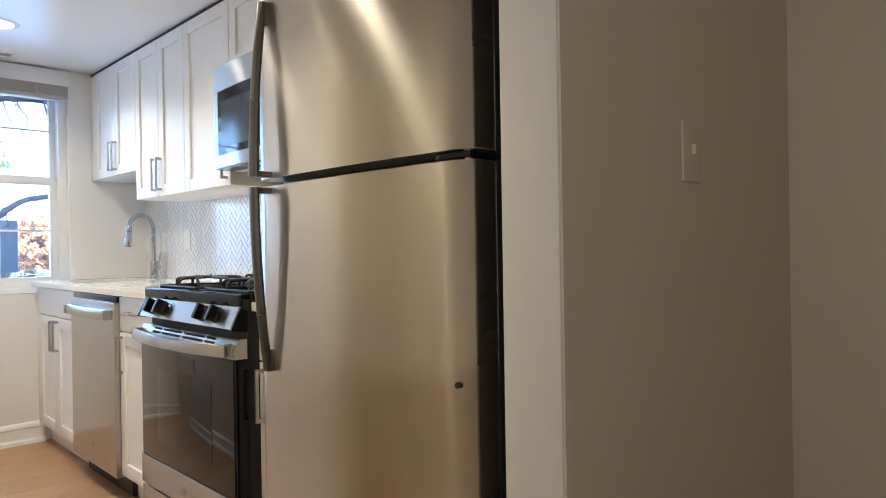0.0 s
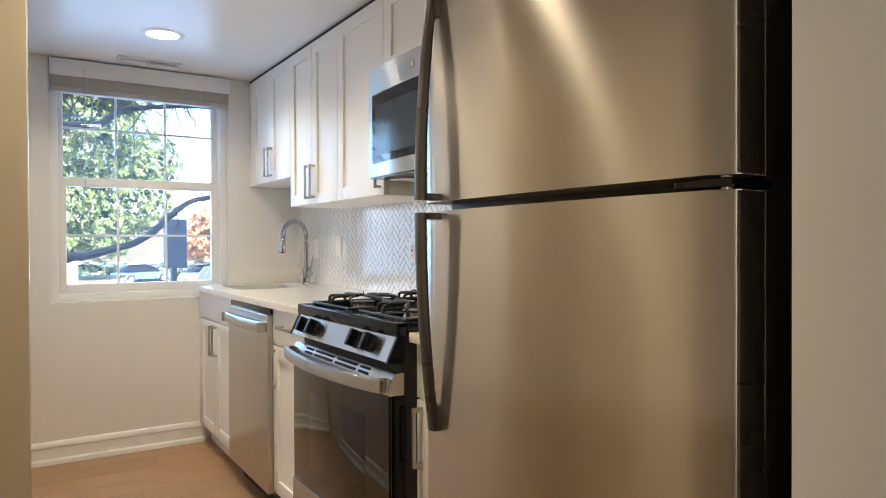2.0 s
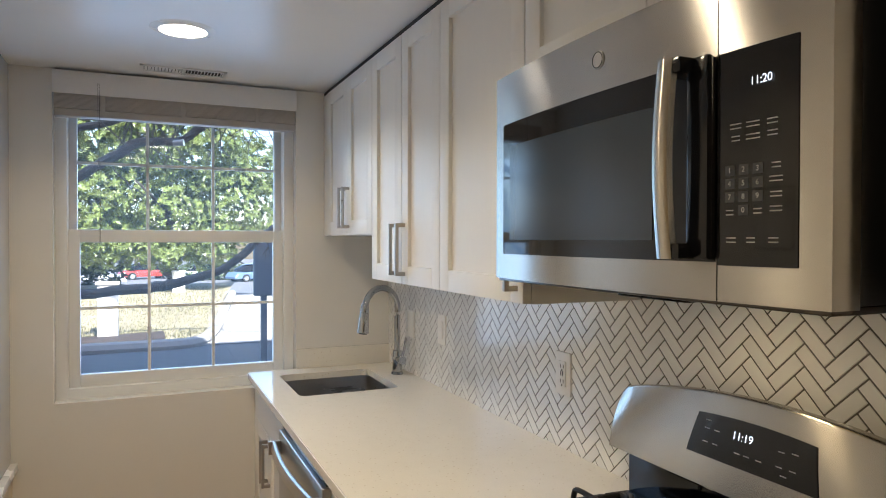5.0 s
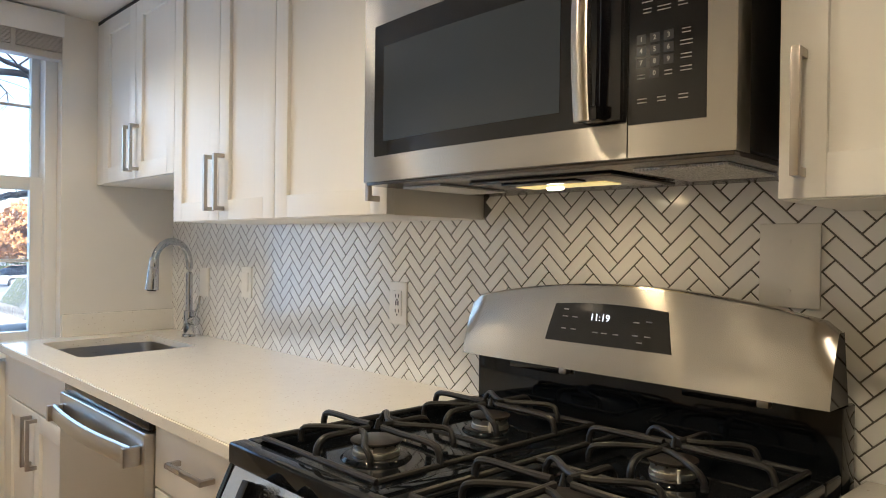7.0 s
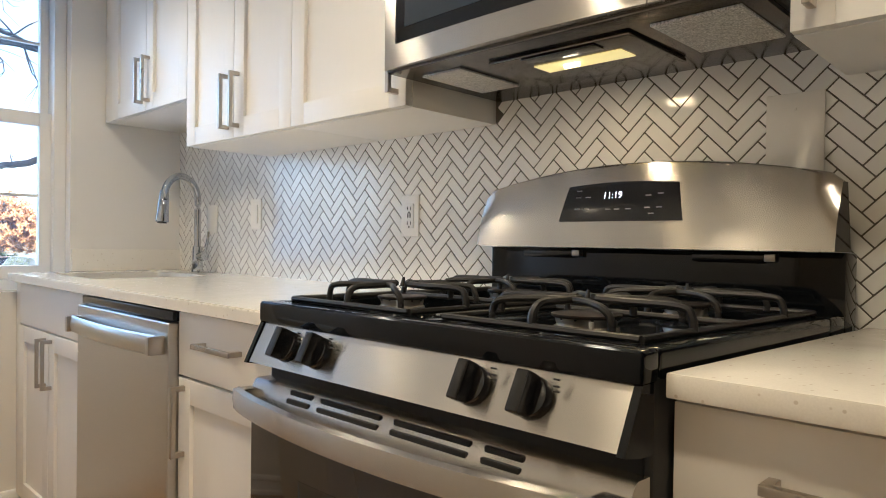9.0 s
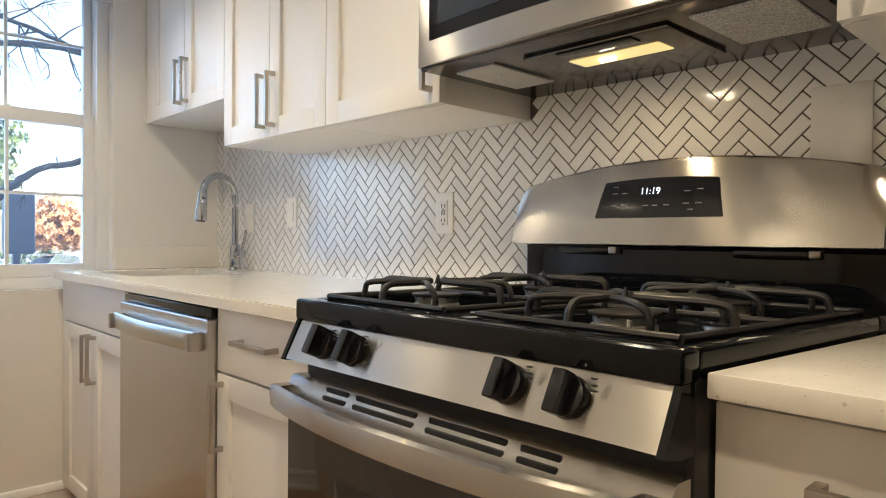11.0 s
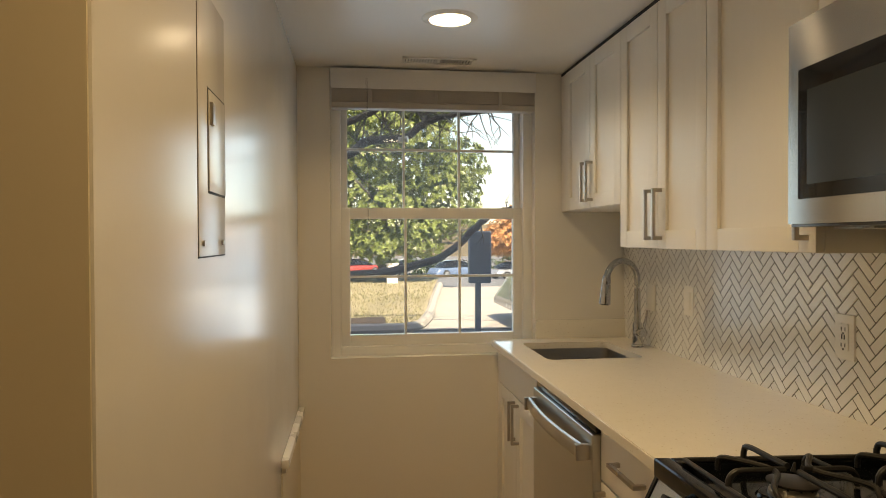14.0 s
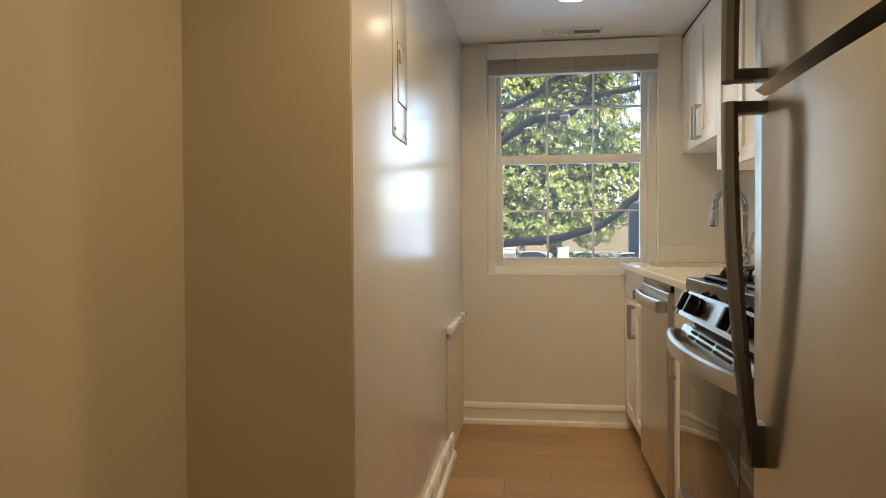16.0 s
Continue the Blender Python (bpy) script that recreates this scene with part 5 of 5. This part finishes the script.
# far trees, hedge
def plain_tree(x, y, z, h, blobs, material, label, seed, count=900, leaf=0.35):
    t = thing("tree", label, "tree", (x, y, z))
    limb([(x, y, z), (x + 0.1, y, z + h * 0.3), (x, y, z + h * 0.75)], 0.2, 0.06, t, "trunk")
    leafy("crown", [(x + a, y + b, z + c, r) for a, b, c, r in blobs], count, leaf, material, t, seed=seed, per=7)


plain_tree(12.5, 58, -1.8, 8, [(0, 0, 3.4, 2.0), (-1.4, 0, 3.0, 1.4), (2.2, 0, 3.2, 1.8), (0.4, 0, 5.0, 1.3)], M["leaf_orange"], "orange autumn tree across the car park", 11)
plain_tree(20, 62, -1.8, 8, [(0, 0, 4.5, 3), (3, 0, 4, 2.5), (-3, 0, 3.5, 2.2)], M["leaf_orange"], "orange autumn tree across the car park", 13)
plain_tree(-9, 60, -1.8, 9, [(0, 0, 5, 3.2), (4, 0, 4.5, 3), (-4, 0, 4.5, 3)], M["leaf_dull"], "dark green tree beyond the lawn", 14)
hd = thing("hedge", "clipped dark green hedge beside the lawn", "hedge", (-4.6, 20, GN))
leafy("crown", [(-5.6 + 0.7 * k, 20, 0.75, 0.75) for k in range(6)], 700, 0.14, M["leaf_dull"], hd, seed=21, per=7)
hd = thing("hedge", "low clipped hedge behind the parked cars", "hedge", (12, 56, -1.75))
leafy("crown", [(2 + 1.4 * k, 56, -1.1, 0.9) for k in range(16)], 900, 0.3, M["leaf_dull"], hd, seed=22, per=6)
bd = solid("far_woods", sheet(60, 3, lambda u, v: (-120 + 240 * u, 120 + 4 * math.sin(u * 40), -2 + (6 + 2.2 * noise.noise((u * 30, 0, 0))) * v)), M["woods"], "far line of woods", "woods", "stuff")


def car(x, y, z, heading, paint, label):
    t = thing("car", label, "car", (x, y, z), group="cars in the car park")
    m = Matrix.Translation((x, y, z)) @ Matrix.Rotation(radians(heading), 4, "Z")

    def body(u, v):
        # u along the length, v round the section from sill to sill
        L = 4.5
        px = -L / 2 + L * u
        hood = 0.78 + 0.12 * math.sin(math.pi * min(max((u - 0.05) / 0.9, 0), 1))
        a = math.pi * v
        taper = 1 - 0.12 * abs(2 * u - 1) ** 4
        nose = min(1, 9 * min(u, 1 - u) + 0.55)
        return Vector((px, 0.88 * taper * math.copysign(abs(math.cos(a)) ** 0.35, math.cos(a)), 0.28 + (hood * nose - 0.28) * abs(math.sin(a)) ** 0.5))

    bm = sheet(20, 14, body)
    for u in (0, 1):
        vs = [bm.verts.new(body(u, k / 14)) for k in range(15)]
        bm.faces.new(vs)
    bm.transform(m)
    part("body", bm, paint, t)

    def cabin(u, v):
        px = -1.55 + 2.75 * u
        h = 0.58 * math.sin(math.pi * min(max(u, 0.001), 0.999)) ** 0.5
        a = math.pi * v
        return Vector((px, (0.80 - 0.16 * abs(math.sin(a))) * math.copysign(abs(math.cos(a)) ** 0.3, math.cos(a)), 0.84 + h * abs(math.sin(a)) ** 0.5))

    bm = sheet(14, 12, cabin)
    bm.transform(m)
    part("windows", bm, M["dark_glass"], t, "dark car windows")
    bm = sheet(8, 4, lambda u, v: Vector((-1.05 + 1.6 * u, -0.58 + 1.16 * v, 1.425 - 0.03 * (2 * u - 1) ** 2 - 0.02 * (2 * v - 1) ** 2)))
    bm.transform(m)
    part("roof", bm, paint, t)
    for px in (-1.35, 1.35):
        for py in (-0.84, 0.84):
            w = part("wheel", cyl(m @ Vector((px, py - 0.09, 0.32)), m @ Vector((px, py + 0.09, 0.32)), 0.32, seg=20, bevel=0.03), M["tyre"], t)
            part("rim", cyl(m @ Vector((px, py - 0.095, 0.32)), m @ Vector((px, py + 0.095, 0.32)), 0.2, seg=16), M["car_silver"], w)


car(11.2, 50, -1.72, 20, M["car_silver"], "silver saloon car parked in the lot")
car(7.0, 54, -1.75, 25, M["car_blue"], "blue saloon car parked in the lot")
car(3.6, 57, -1.75, 25, M["car_white"], "white saloon car parked in the lot")
car(14.8, 46, -1.70, 15, M["car_white"], "white saloon car parked in the lot")
car(-1.0, 60, -1.75, 20, M["car_red"], "red saloon car parked in the lot")
car(-4.6, 52, -1.72, 10, M["car_white"], "white saloon car parked in the lot")
car(3.4, 9.6, 0.0, 0, M["car_silver"], "silver saloon car parked near the window")
car(18.5, 44, -1.65, 15, M["car_blue"], "blue saloon car parked in the lot")

# ---- pieces: floor planks and wall tiles ----
fl = bpy.data.objects["floor"]
rnd = random.Random(9)
PW, PL = 0.18, 1.22
plank_mesh = bx(0.0, PL - 0.0015, 0.0, PW - 0.0015, -0.008, 0.0, 0.0012, 1)
pm = bpy.data.meshes.new("plank")
plank_mesh.to_mesh(pm)
plank_mesh.free()
pm.materials.append(M["plank"])
y, row = -3.6, 0
while y < WY - 0.01:
    x = -2.6 + rnd.random() * 1.1 - PL
    while x < 0.06:
        o = new("plank", pm)
        o.location = (x, y, 0)
        o.parent = fl
        x += PL
    y += PW
    row += 1

# herringbone tiles, laid at 45 degrees on the east wall
TL, TW, GAP = 0.0824, 0.0288, 0.0028
tile_bm = bx(-0.006, 0.0065, GAP / 2, TL - GAP / 2, GAP / 2, TW - GAP / 2, 0.0008, 1)
tm = bpy.data.meshes.new("tile")
tile_bm.to_mesh(tm)
tile_bm.free()
tm.materials.append(M["tile"])
wall = bpy.data.objects["wall_east"]
rest = bmesh.new()
HP, VP = TL * math.sqrt(2), TW * math.sqrt(2)
OY, OZ = -0.466, 1.415
near = far = 0
rot45 = Matrix.Rotation(radians(45), 4, "X")
for i in range(-30, 30):
    for j in range(-40, 40):
        # lattice of one leaning-left and one leaning-right tile
        for upright in (0, 1):
            if upright:
                m = Matrix.Translation((0, TL, TW - TL)) @ Matrix(((1, 0, 0, 0), (0, 0, 1, 0), (0, 1, 0, 0), (0, 0, 0, 1)))
            else:
                m = Matrix.Identity(4)
            m = Matrix.Translation((0, OY + i * HP, OZ + j * VP)) @ rot45 @ m
            c = m @ Vector((0, TL / 2, TW / 2))
            hood = -0.79 < c.y < 0.01
            if not (-1.20 < c.y < WY + 0.02 and (1.0 if -0.76 < c.y < -0.01 else CT - 0.03) < c.z < (1.47 if hood else 1.56 if c.y > 1.02 else 1.40)):
                continue
            if -0.95 < c.y < 0.36 and near < 300:
                near += 1
                o = new("tile", tm)
                o.parent = wall
                o.matrix_basis = m
            else:
                far += 1
                own = bmesh.new()
                own.from_mesh(tm)
                own.transform(m)
                tmp = bpy.data.meshes.new("tmp")
                own.to_mesh(tmp)
                own.free()
                rest.from_mesh(tmp)
                bpy.data.meshes.remove(tmp)
t = part("tile_field", rest, M["tile"], wall)
tagged(t, "white glazed herringbone tiles", kind="stuff")
